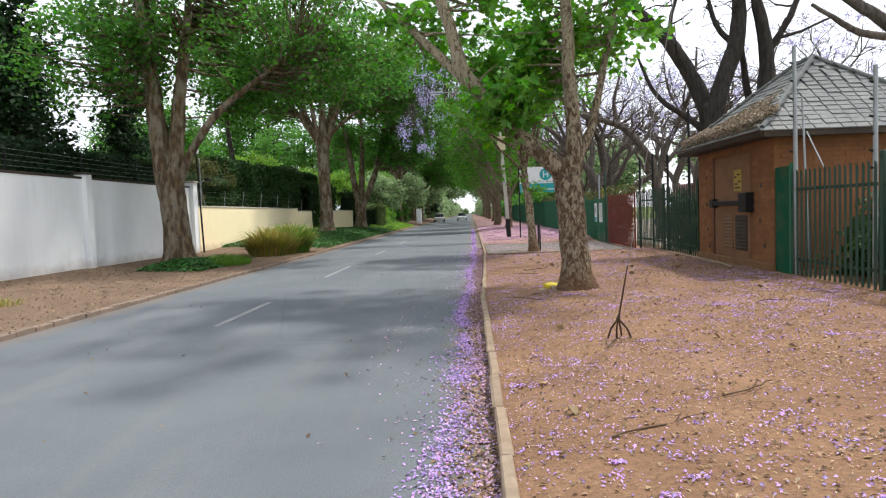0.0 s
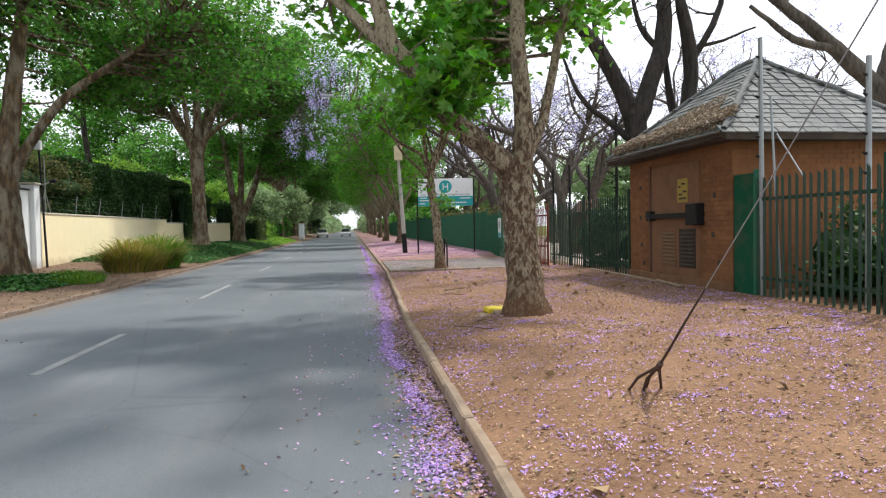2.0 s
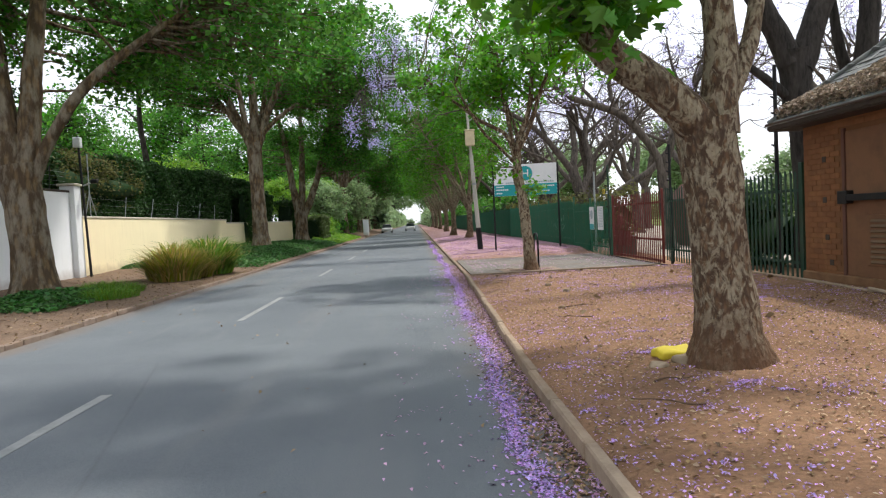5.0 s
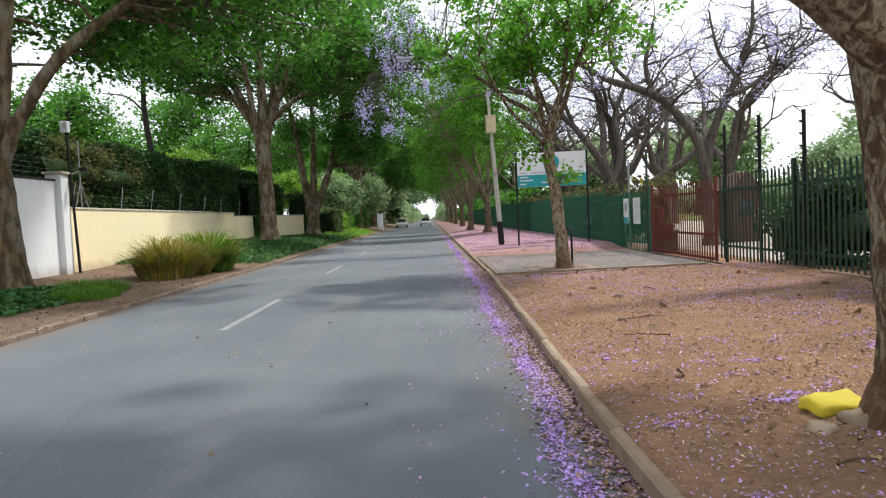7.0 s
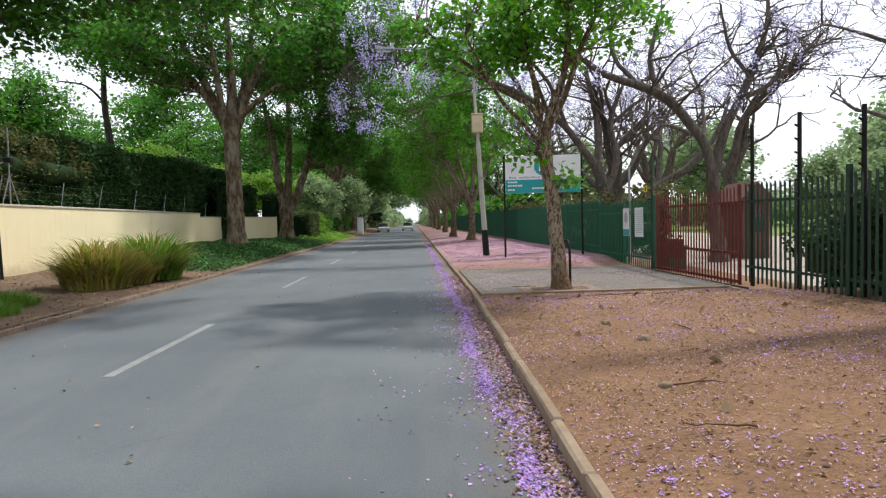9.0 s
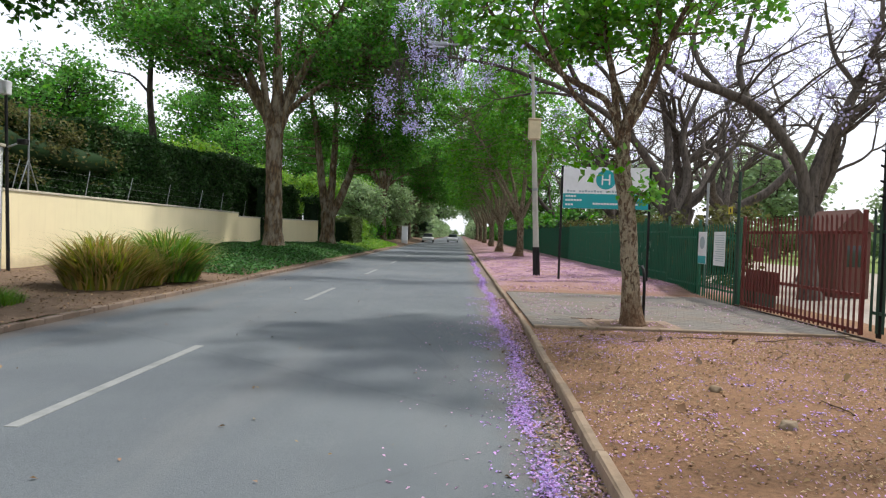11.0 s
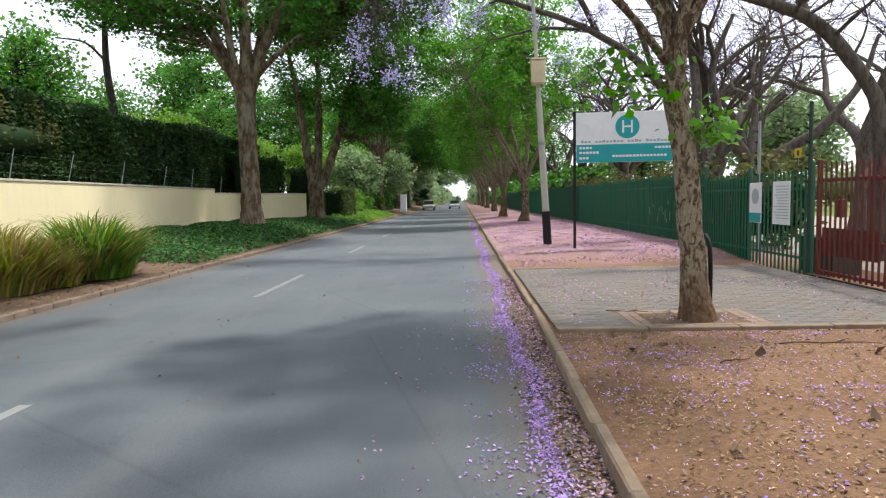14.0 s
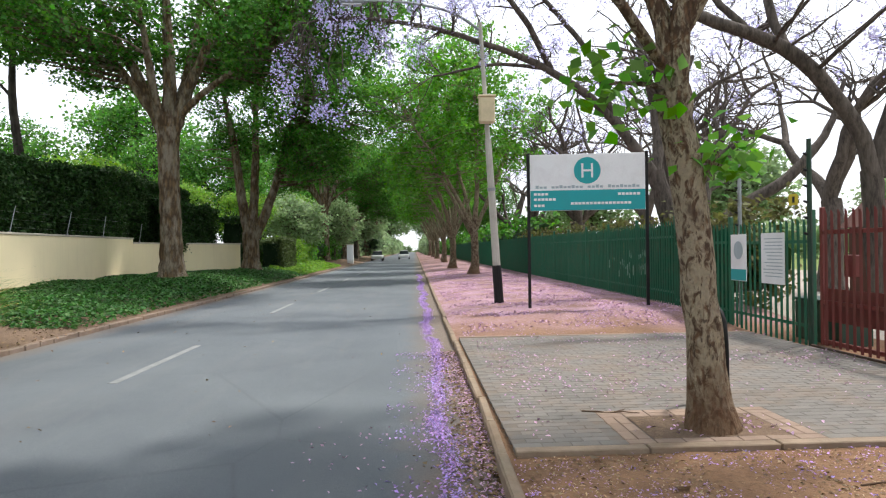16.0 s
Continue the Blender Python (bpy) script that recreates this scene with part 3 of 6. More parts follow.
def stanchion():
    root = thing("fence_stanchion", (-13.1, 31.2, 2.3), "pale slanted electric fence stanchion on the wall", "stanchion", "stanchions on the cream wall")
    part("rod", rod((0, 0, 0), (0.0, 0.3, 0.85), 0.014, 0.012, 6), STEEL, root)
    part("foot", box((-0.04, -0.06, 0), (0.04, 0.06, 0.04), 0.005), STEEL, root)
    return root


st = stanchion()
for i in range(1, 7):
    y = 31.2 + 3.1 * i + random.uniform(-0.5, 0.5)
    copy_thing(st, pose(-13.0 - 0.02 * i - 0.1, y, 2.3 if y < 50 else 2.1, 0, 0, random.uniform(-12, 12)))
A_FRAME = thing("wire_mast", (-13.2, 32.0, 2.3), "pale steel mast with two braces on the wall", "mast")
part("mast", rod((0, 0, 0), (0, 0, 2.3), 0.025), STEEL, A_FRAME)
part("brace", rod((0, -0.4, 0), (0, 0, 0.9), 0.018), STEEL, A_FRAME)
part("brace", rod((0, 0.45, 0), (0, 0, 0.9), 0.018), STEEL, A_FRAME)


def wires(name, x0, y0, x1, y1, zs, label, r=0.002):
    tb = Tubes(3)
    for z in zs:
        tb.add([(x0, y0, z), ((x0 + x1) / 2, (y0 + y1) / 2, z - 0.01), (x1, y1, z)], [r] * 3, 4, 0)
    tagged(tb.make(name, STEEL), label, "wire")


wires("fence_wires", -13.1, 30.5, -13.6, 50, [2.5, 2.75, 3.0], "thin electric fence wires above the cream wall")
wires("fence_wires", -12.8, -10, -12.85, 29.7, [3.3, 3.45, 3.6, 3.75], "thin electric fence wires above the white wall", 0.004)
for i in range(9):
    b = thing("wall_bracket", (-12.83, 1.5 + 3.4 * i, 3.15), "dark bent steel bracket carrying fence wires", "bracket", "brackets on the white wall")
    part("upright", rod((0, 0, 0), (0.05, 0, 0.75), 0.018, n=6), BLACK, b)


# ---- palisade fences ----
def pale_mesh(h=1.92, w=0.058):
    """A pressed steel pale with a folded section and a pointed, split head."""
    xs = np.array([-0.5, -0.28, 0, 0.28, 0.5]) * w
    ds = np.array([0.0, 0.016, 0.004, 0.016, 0.0])
    tops = h + np.array([-0.09, -0.02, -0.06, -0.02, -0.09])
    v, f = [], []
    for side in (0.0, 0.003):
        for z in (np.zeros(5), tops):
            v += [(-d - side, x, zz) for x, d, zz in zip(xs, ds, z)]
    for s in (0, 10):
        f += [(s + i, s + i + 1, s + i + 6, s + i + 5) for i in range(4)]
    f += [(0, 5, 15, 10), (4, 14, 19, 9)]
    mesh = bpy.data.meshes.new("pale")
    mesh.from_pydata(v, [], f)
    return mesh


PALE = pale_mesh()
PALE.materials.append(GREEN)
PALE_DARK = pale_mesh()
PALE_DARK.materials.append(GREEN_DARK)
PALE_RED = pale_mesh(1.95, 0.048)
PALE_RED.materials.append(RED)


def palisade(root, at, length, n, mesh, paintwork, cloth=False, rails=(0.3, 1.55), joined=False):
    """One bay of a fence that runs along y: post, two rails, pales and, where there is one, the cloth behind."""
    at = Vector(at) - root.location

    def put(ob):
        ob.location = at
        return ob

    put(part("post", box((0.02, -0.05, -0.1), (0.08, 0.05, 2.02), 0.006), paintwork, root))
    for z in rails:
        bm = box((0.004, 0.05, z - 0.025), (0.012, length - 0.05, z + 0.025))
        add_box(bm, (0.012, 0.05, z - 0.025), (0.05, length - 0.05, z - 0.019))
        put(part("rail", bm, paintwork, root))
    if joined:
        v, f, k = [], [], 0
        src = np.array([tuple(x.co) for x in mesh.vertices])
        quad = np.array([tuple(p.vertices) for p in mesh.polygons])
        for i in range(n):
            v.append(src + (0, (i + 0.6) * length / n, 0))
            f.append(quad + k)
            k += len(src)
        put(tagged(raw("pale_rest", np.concatenate(v), np.concatenate(f), paintwork, root), kind="stuff"))
    else:
        for i in range(n):
            ob = link("pale", mesh, None, root)
            ob.location = at + Vector((random.uniform(-0.002, 0.002), (i + 0.6) * length / n, random.uniform(-0.012, 0.012)))
            ob.rotation_euler = (random.uniform(-0.008, 0.008), 0, random.uniform(-0.05, 0.05))
    if cloth:
        v, f = [], []
        nx, nz = 12, 5
        for i in range(nx + 1):
            for j in range(nz + 1):
                v.append((0.075 + random.uniform(-0.012, 0.012), length * i / nx, 0.03 + (1.77 + 0.03 * math.sin(i * 1.7)) * j / nz))
        for i in range(nx):
            for j in range(nz):
                if (i + j * 5) % 17 == 3 and 1 < j < 4 and not joined:
                    continue
                a = i * (nz + 1) + j
                f.append((a, a + nz + 1, a + nz + 2, a + 1))
        put(raw("shade_cloth", v, f, SHADE, root, "dark green woven shade cloth", True))


F1 = thing("palisade_fence", (5.3, 3.45, 0.27), "dark green steel palisade fence with pointed pales before the hut", "fence")
for i in range(4):
    palisade(F1, (5.3, 3.45 + 2.55 * i, 0.27), 2.55, 17, PALE_DARK, GREEN_DARK)
F2 = thing("palisade_fence", (5.2, 18.42, 0.24), "dark green palisade fence with shrubs behind it", "fence")
for i in range(2):
    palisade(F2, (5.2, 18.42 + 3.0 * i, 0.24), 3.0, 20, PALE_DARK, GREEN_DARK)
F3 = thing("palisade_fence", (5.12, 29.15, 0.1), "short green palisade fence carrying two notice boards", "fence")
palisade(F3, (5.12, 29.15, 0.1), 2.4, 15, PALE, GREEN)
F4 = thing("palisade_fence", (5.1, 31.6, 0.1), "long green palisade fence backed with dark shade cloth", "fence")
for i in range(32):
    y = 31.6 + 2.55 * i
    palisade(F4, (5.1, y, float(verge_z(5.1, y)) - 0.02), 2.55, 17, PALE, GREEN, True, joined=i > 7)

# Light through holes in the cloth, put into small pale patches.
rng = np.random.default_rng(44)
for i in range(26):
    y, z, w, h = rng.uniform(35.6, 39.4), rng.uniform(0.75, 1.5), rng.uniform(0.04, 0.16), rng.uniform(0.05, 0.22)
    hole_patch = box((0, 0, 0), (0.004, w, h))
    for v in hole_patch.verts:
        v.co += Vector((0, rng.normal(0, 0.03), rng.normal(0, 0.03)))
    hole_patch = part("hole_light_patch", hole_patch, HOLE_LIGHT, F4, "pale patch painted for light through a hole in the shade cloth")
    hole_patch.location = Vector((5.142, y, z)) - F4.location

PLATE = thing("closing_plate", (5.3, 13.66, 0.25), "solid dark green steel plate closing the fence at the hut", "panel")
part("plate", box((-0.02, 0, 0), (0.02, 0.62, 2.0), 0.008), SHADE, PLATE)
part("edge", box((-0.035, -0.03, 0), (0.035, 0.03, 2.05), 0.006), GREEN, PLATE)
part("edge", box((-0.035, 0.6, 0), (0.035, 0.66, 2.02), 0.006), GREEN, PLATE)


def tall_pole(x, y, z0, z1, label, lean=0.0, mat=None):
    root = thing("fence_pole", (x, y, z0), label, "pole", "poles along the fence")
    part("shaft", rod((0, 0, 0), (lean, 0, z1 - z0), 0.04, 0.035), mat or STEEL, root)
    for k in range(6):
        z = (z1 - z0) * (0.55 + 0.075 * k)
        part("insulator", rod((lean * 0.7 - 0.05, -0.02, z), (lean * 0.7 - 0.1, -0.02, z + 0.02), 0.022, 0.015, 6), BLACK, root)
    return root


tall_pole(5.34, 13.55, 0.2, 4.35, "tall galvanised pole with insulators beside the hut", -0.04)
tall_pole(5.6, 11.7, 0.2, 3.6, "galvanised pole with insulators behind the fence")
tall_pole(5.32, 19.3, 0.2, 4.1, "tall dark steel pole behind the palisade", 0, BLACK)
tall_pole(5.32, 21.2, 0.2, 3.1, "dark steel pole behind the palisade", 0, BLACK)
tall_pole(5.32, 22.8, 0.2, 3.25, "dark steel pole behind the palisade", 0, BLACK)
tall_pole(5.3, 24.32, 0.15, 3.25, "steel pole at the hinge side of the gate", 0, BLACK)
tall_pole(5.08, 29.06, 0.06, 3.15, "dark green steel pole with black insulators beside the red gate", 0, GREEN_DARK)
tall_pole(5.3, 31.55, 0.1, 3.1, "grey steel pole with insulators behind the fence")
BRACE = thing("pole_brace", (5.34, 13.1, 0.2), "two thin steel braces leaning on the pole", "brace")
part("brace", rod((0, 0, 0), (0.0, 0.25, 3.2), 0.018), STEEL, BRACE)
part("brace", rod((0, -0.5, 1.9), (0.0, 0.1, 2.6), 0.012), STEEL, BRACE)


# ---- red gate ----
def red_gate():
    root = thing("sliding_gate", (5.13, 24.52, 0.16), "dark red steel sliding gate with pointed bars", "gate")
    for y in (0.03, 4.37):
        part("stile", box((0.0, y - 0.03, 0), (0.06, y + 0.03, 1.98), 0.006), RED, root)
    for z in (0.06, 0.62, 1.62):
        part("rail", box((0.008, 0.06, z - 0.03), (0.05, 4.34, z + 0.03), 0.005), RED, root)
    for i in range(29):
        ob = link("bar", PALE_RED, None, root)
        ob.location = (0, 0.16 + 0.1457 * i, random.uniform(-0.01, 0.01))
        ob.rotation_euler = (random.uniform(-0.006, 0.006), 0, random.uniform(-0.05, 0.05))
    part("plate", box((0.052, 2.75, 0.35), (0.06, 4.3, 0.82)), RED, root, "red steel lower plate")
    part("lock_box", box((0.052, 3.75, 1.0), (0.16, 3.95, 1.3), 0.01), RED, root)
    part("roller", rod((0.02, 0.4, 0.0), (0.05, 0.4, 0.0), 0.06, n=12), STEEL, root)
    return root


red_gate()
SILL = thing("gate_track", (5.0, 24.0, 0.05), "pale concrete gate track set in the ground", "track", kind="structure")
part("beam", box((-0.12, 0, -0.05), (0.16, 5.0, 0.085), 0.01), KERB, SILL)
part("rail", box((0.02, 0, 0.085), (0.06, 5.0, 0.115)), RUST, SILL)


def notice(at, w, h, label, head):
    root = thing("notice_board", at, label, "sign", "boards on the fence")
    part("plate", box((-0.012, 0, 0), (0.0, w, h), 0.003), WHITE, root)
    if head:
        part("foot_band", box((-0.016, 0.01, 0.01), (-0.0121, w - 0.01, h * 0.25)), TEAL, root)
        bm = bmesh.new()
        bmesh.ops.create_cone(bm, cap_ends=True, segments=24, radius1=0.16, radius2=0.16, depth=0.004, matrix=pose(-0.0145, w / 2, h * 0.66, 0, 90, 0))
        part("emblem", bm, GREYBAR, root)
    else:
        for k in range(12):
            part("text_line", box((-0.015, 0.05, h - 0.1 - 0.055 * k), (-0.0122, w - random.uniform(0.06, 0.2), h - 0.085 - 0.055 * k)), GREYBAR, root)
    return root


notice((5.06, 30.85, 0.98), 0.55, 0.82, "white board with a teal foot on the fence", True)
notice((5.06, 29.68, 0.98), 0.68, 0.82, "white board with rows of small print", False)
WARN = thing("warning_plate", (5.02, 29.35, 2.2), "small yellow warning plate wired above the fence", "sign")
part("plate", box((-0.008, -0.11, 0), (0.0, 0.13, 0.17), 0.003), YELLOW, WARN)
part("mark", box((-0.012, -0.03, 0.04), (-0.0082, 0.03, 0.13)), BLACK, WARN)
part("hook", rod((0, 0.0, -0.15), (0, 0.0, 0.02), 0.006, n=6), STEEL, WARN)
BIN = thing("steel_box", (5.45, 28.95, 0.1), "dark green steel box standing behind the fence", "box")
part("body", box((0, 0, 0), (0.5, 1.15, 0.62), 0.02), GREEN_DARK, BIN)
part("lid", box((-0.03, -0.03, 0.62), (0.53, 1.18, 0.67), 0.01), GREEN_DARK, BIN)


# ---- brick hut ----
def hut():
    x0, x1, y0, y1, zb, zt = 5.25, 8.45, 14.25, 18.35, 0.0, 2.95
    root = thing("brick_hut", (0, 0, 0), "small orange brick hut with a hipped shingle roof", "hut")
    t = 0.2
    bm = bmesh.new()
    add_box(bm, (x0 + 0.009, y0 + 0.009, zb), (x0 + t, y1 - 0.03, zt))
    add_box(bm, (x0 + t, y0 + 0.009, zb), (x1, y0 + t, zt))
    add_box(bm, (x0 + t, y1 - t, zb), (x1, y1 - 0.03, zt))
    add_box(bm, (x1 - t, y0 + t, zb), (x1, y1 - t, zt))
    part("wall_core", bm, MORTAR, root)
    bl, bh, g, d = 0.235, 0.086, 0.004, 0.03
    meshes = {}

    def brick_mesh(w, along):
        key = (round(w, 3), along)
        if key not in meshes:
            b = box((0, 0, 0), (d, w, bh - g) if along == "y" else (w, d, bh - g), 0.003)
            me = bpy.data.meshes.new("brick")
            b.to_mesh(me)
            b.free()
            me.materials.append(BRICK)
            meshes[key] = me
        return meshes[key]

    bay = (15.25, 17.35, 2.62)
    singles, rest, rf, k = 0, [], [], 0
    for face in ("west", "south"):
        lo, hi = (y0, y1) if face == "west" else (x0 + d, x1)
        for c in range(int((zt - 0.12) / bh)):
            z, u = 0.12 + c * bh, lo - (bl / 2 if c % 2 else 0)
            while u < hi - 0.02:
                a, b = max(u, lo), min(u + bl - g, hi)
                u += bl
                if b - a < 0.03:
                    continue
                if face == "west" and a < bay[1] and b > bay[0] and 0.42 < z < bay[2]:
                    continue
                me = brick_mesh(b - a, "y" if face == "west" else "x")
                off = random.uniform(-0.0015, 0.0015)
                at = (x0 + off, a, z) if face == "west" else (a, y0 + off, z)
                if face == "west" and singles < 300:
                    ob = link("brick", me, None, root)
                    ob.location = at
                    singles += 1
                else:
                    src = np.array([tuple(v.co) for v in me.vertices]) + at
                    fs = [tuple(p.vertices) for p in me.polygons]
                    rest.append(src)
                    rf += [tuple(i + k for i in q) for q in fs]
                    k += len(src)
    me = bpy.data.meshes.new("brickwork")
    me.from_pydata([tuple(v) for v in np.concatenate(rest)], [], rf)
    tagged(link("brickwork", me, BRICK, root), kind="stuff")
    part("plinth", box((x0 - 0.05, y0 - 0.03, 0.0), (x0 + 0.02, y1 + 0.02, 0.42), 0.015), PLINTH, root, "brown rendered plinth")
    # bricked-up doorway with its boards, louvres, bar and notice
    bay_y0, bay_y1 = bay[0] + 0.06, bay[1] - 0.06
    door = part("door", box((x0 - 0.004, bay_y0, 0.42), (x0 + 0.05, bay_y1, bay[2]), 0.004), DOORWOOD, root, "dark brown painted double door")
    for y in (bay_y1 - 0.03,):
        part("frame", box((x0 - 0.03, y, 0.42), (x0 + 0.05, y + 0.07, bay[2] + 0.05), 0.006), REDWOOD, door)
    for ya in (15.48, 16.22):
        part("louvre_frame", box((x0 - 0.016, ya - 0.04, 0.6), (x0 + 0.03, ya + 0.58, 1.35), 0.008), TRIMDARK if ya < 16 else DOORWOOD, door)
        for i in range(9):
            part("louvre_slat", box((-0.012, 0, 0), (0.012, 0.5, 0.05), 0.003, pose(x0 - 0.024, ya, 0.64 + 0.075 * i, 0, 28, 0)), BROWNWOOD if ya > 16 else TRIMDARK, door)
    bar = part("locking_bar", box((x0 - 0.11, 15.45, 1.56), (x0 - 0.05, 17.2, 1.66), 0.008), BLACK, root, "black steel locking bar")
    part("lock_case", box((x0 - 0.16, 15.15, 1.42), (x0 + 0.03, 15.55, 1.82), 0.015), BLACK, bar)
    part("bar_end", box((x0 - 0.12, 17.1, 1.52), (x0 + 0.03, 17.32, 1.72), 0.012), BLACK, bar)
    note = part("painted_notice", box((x0 - 0.012, 15.72, 1.86), (x0 + 0.02, 16.12, 2.32), 0.002), NOTICE, root, "faded yellow hand-painted notice")
    for i, (ya, yb, z) in enumerate(((15.8, 15.95, 2.2), (15.98, 16.08, 2.15), (15.76, 15.9, 2.05), (15.93, 16.06, 2.0), (15.78, 16.05, 1.92))):
        part("text_bar", box((x0 - 0.017, ya, z), (x0 - 0.0122, yb, z + 0.035)), TRIMDARK, note)
    # Small holes drawn as dark blocks, their shade put into the colour.
    for ya, z in ((17.75, 2.2), (17.75, 1.55), (17.7, 0.95), (17.6, 0.55), (14.75, 1.9), (14.8, 1.2), (14.6, 0.7)):
        part("hole_shade_block", box((x0 - 0.006, ya, z), (x0 + 0.01, ya + 0.1, z + 0.09), 0.004), TRIMDARK, root)
    # roof
    ov = 0.38
    ex0, ex1, ey0, ey1, ez, az = x0 - ov, x1 + ov, y0 - ov, y1 + ov, 2.92, 4.6
    rx, ry0, ry1 = (ex0 + ex1) / 2, 15.95, 16.65
    v = [(ex0, ey0, ez), (ex1, ey0, ez), (ex1, ey1, ez), (ex0, ey1, ez), (rx, ry0, az), (rx, ry1, az)]
    v += [(a, b, c - 0.1) for a, b, c in v[:4]]
    me = bpy.data.meshes.new("roof")
    me.from_pydata(v, [], [(0, 1, 4), (1, 2, 5, 4), (2, 3, 5), (3, 0, 4, 5), (6, 7, 1, 0), (7, 8, 2, 1), (8, 9, 3, 2), (9, 6, 0, 3), (9, 8, 7, 6)])
    roof = link("roof", me, TRIMDARK, root, "grey shingle hipped roof with leaf debris")
    shingle = box((0, -0.117, 0), (0.24, 0.117, 0.024), 0.003)
    sm = bpy.data.meshes.new("shingle")
    shingle.to_mesh(sm)
    shingle.free()
    sm.materials.append(SLATE)

    def slope(e0, e1, a0, a1, single):
        e0, e1, a0, a1 = map(Vector, (e0, e1, a0, a1))
        up = ((a0 + a1) / 2 - (e0 + e1) / 2)
        along = (e1 - e0).normalized()
        up = (up - along * up.dot(along))
        rows = int(up.length / 0.15)
        nor = along.cross(up).normalized()
        if nor.z < 0:
            nor = -nor
        un = up.normalized()
        for r in range(rows):
            f = r / rows
            p, q = e0.lerp(a0, f), e1.lerp(a1, f)
            n = max(1, int((q - p).length / 0.235))
            for i in range(n):
                c = p.lerp(q, (i + 0.5 + (0.25 if r % 2 else -0.25) * (0.9 if n > 2 else 0)) / n) + nor * (0.012 + random.uniform(0, 0.014)) - un * 0.05
                ob_m = Matrix((un, along, nor)).transposed().to_4x4()
                ob_m = Matrix.Translation(c) @ ob_m @ pose(0, 0, 0, random.uniform(-1.0, 1.0), 5.5 + random.uniform(-1, 1), random.uniform(-1.2, 1.2))
                if single:
                    ob = link("shingle", sm, None, roof)
                    ob.matrix_basis = ob_m
                else:
                    base = np.array([tuple(ob_m @ x.co) for x in sm.vertices])
                    joined[0].append(base)
                    joined[1].extend([tuple(j + joined[2] for j in pl.vertices) for pl in sm.polygons])
                    joined[2] += len(base)

    joined = [[], [], 0]
    slope(v[3], v[0], v[5], v[4], True)
    slope(v[0], v[1], v[4], v[4], False)
    slope(v[2], v[3], v[5], v[5], False)
    slope(v[1], v[2], v[4], v[5], False)
    me = bpy.data.meshes.new("shingles")
    me.from_pydata([tuple(p) for p in np.concatenate(joined[0])], [], joined[1])
    tagged(link("shingles", me, SLATE, roof), kind="stuff")
    hips = Tubes(9)
    for a, b in ((v[0], v[4]), (v[3], v[5]), (v[1], v[4]), (v[2], v[5]), (v[4], v[5])):
        a, b = np.array(a) + (0, 0, 0.05), np.array(b) + (0, 0, 0.05)
        hips.add(a + (b - a) * np.linspace(0, 1, 12)[:, None], [0.06] * 12, 6, 0.12)
    hips.make("hip_tiles", SLATE, roof)
    part("gutter_board", box((ex0 - 0.03, ey0, ez - 0.08), (ex0 + 0.02, ey1, ez + 0.01), 0.006), TRIMDARK, root)
    part("gutter_board", box((ex0 + 0.02, ey0 - 0.03, ez - 0.12), (ex1, ey0 + 0.02, ez + 0.01), 0.006), TRIMDARK, root)
    part("drip_edge", rod((ex0 - 0.05, ey0, ez - 0.0), (ex0 - 0.05, ey1, ez + 0.02), 0.022), RUST, root)
    # leaf debris caught along the western eave
    rng = np.random.default_rng(21)
    n = 16000
    f = np.clip(np.abs(rng.normal(0.0, 0.24, n)), 0, 0.6)
    yy = rng.uniform(0, 1, n)
    keep = f < 0.12 + 0.44 * np.exp(-((yy - 0.45) / 0.28) ** 2) + 0.06 * np.sin(yy * 23)
    f, yy = f[keep], yy[keep]
    hgt = 0.02 + 0.2 * np.maximum(0, 0.42 - f) / 0.42 * rng.random(len(f))
    pts = np.stack([ex0 + 0.03 + f * (rx - ex0), ey0 + (0.15 + 0.75 * f * 0.3) + yy * (ey1 - ey0 - 0.3 - f), ez + 0.05 + f * (az - ez) + hgt], 1)
    lv, lf = leaves(rng, pts, 0.075, 0.8, 0.5)
    tagged(raw("leaf_debris", lv, lf, DEBRIS, roof, "brown leaf debris"), kind="stuff")
    return root


hut()
PIPE = Tubes(4)
PIPE.add([(5.0, 20.2, 0.30), (4.95, 17.6, 0.31), (4.9, 16.2, 0.29)], [0.03] * 3, 6, 0.03)
tagged(PIPE.make("pipe", KERB), "pale pipe lying along the foot of the hut", "pipe")
PIPE = Tubes(5)
PIPE.add([(4.9, 16.3, 0.33), (4.75, 15.0, 0.31)], [0.03] * 2, 6, 0.03)
tagged(PIPE.make("pipe", KERB), "short pale pipe lying in the leaves", "pipe")

# guard shed behind the gate
SHED = thing("guard_shed", (9.78, 33.6, -0.12), "brown timber guard shed with a gabled roof", "shed")
part("body", box((-0.42, -0.9, 0), (0.5, 0.9, 2.1), 0.02), REDWOOD, SHED)
me = bpy.data.meshes.new("roof")
me.from_pydata([(-0.56, -1.05, 2.1), (0.64, -1.05, 2.1), (0.04, -1.05, 2.72), (-0.56, 1.05, 2.1), (0.64, 1.05, 2.1), (0.04, 1.05, 2.72)], [], [(0, 1, 2), (3, 5, 4), (0, 2, 5, 3), (1, 4, 5, 2), (0, 3, 4, 1)])
link("roof", me, REDWOOD, SHED)
for i in range(5):
    part("board", box((-0.41 + 0.182 * i, -0.925, 0.02), (-0.41 + 0.182 * i + 0.172, -0.902, 2.08), 0.004), REDWOOD, SHED)
part("window", box((-0.2, -0.94, 1.1), (0.3, -0.926, 1.7), 0.004), CARGLASS, SHED)


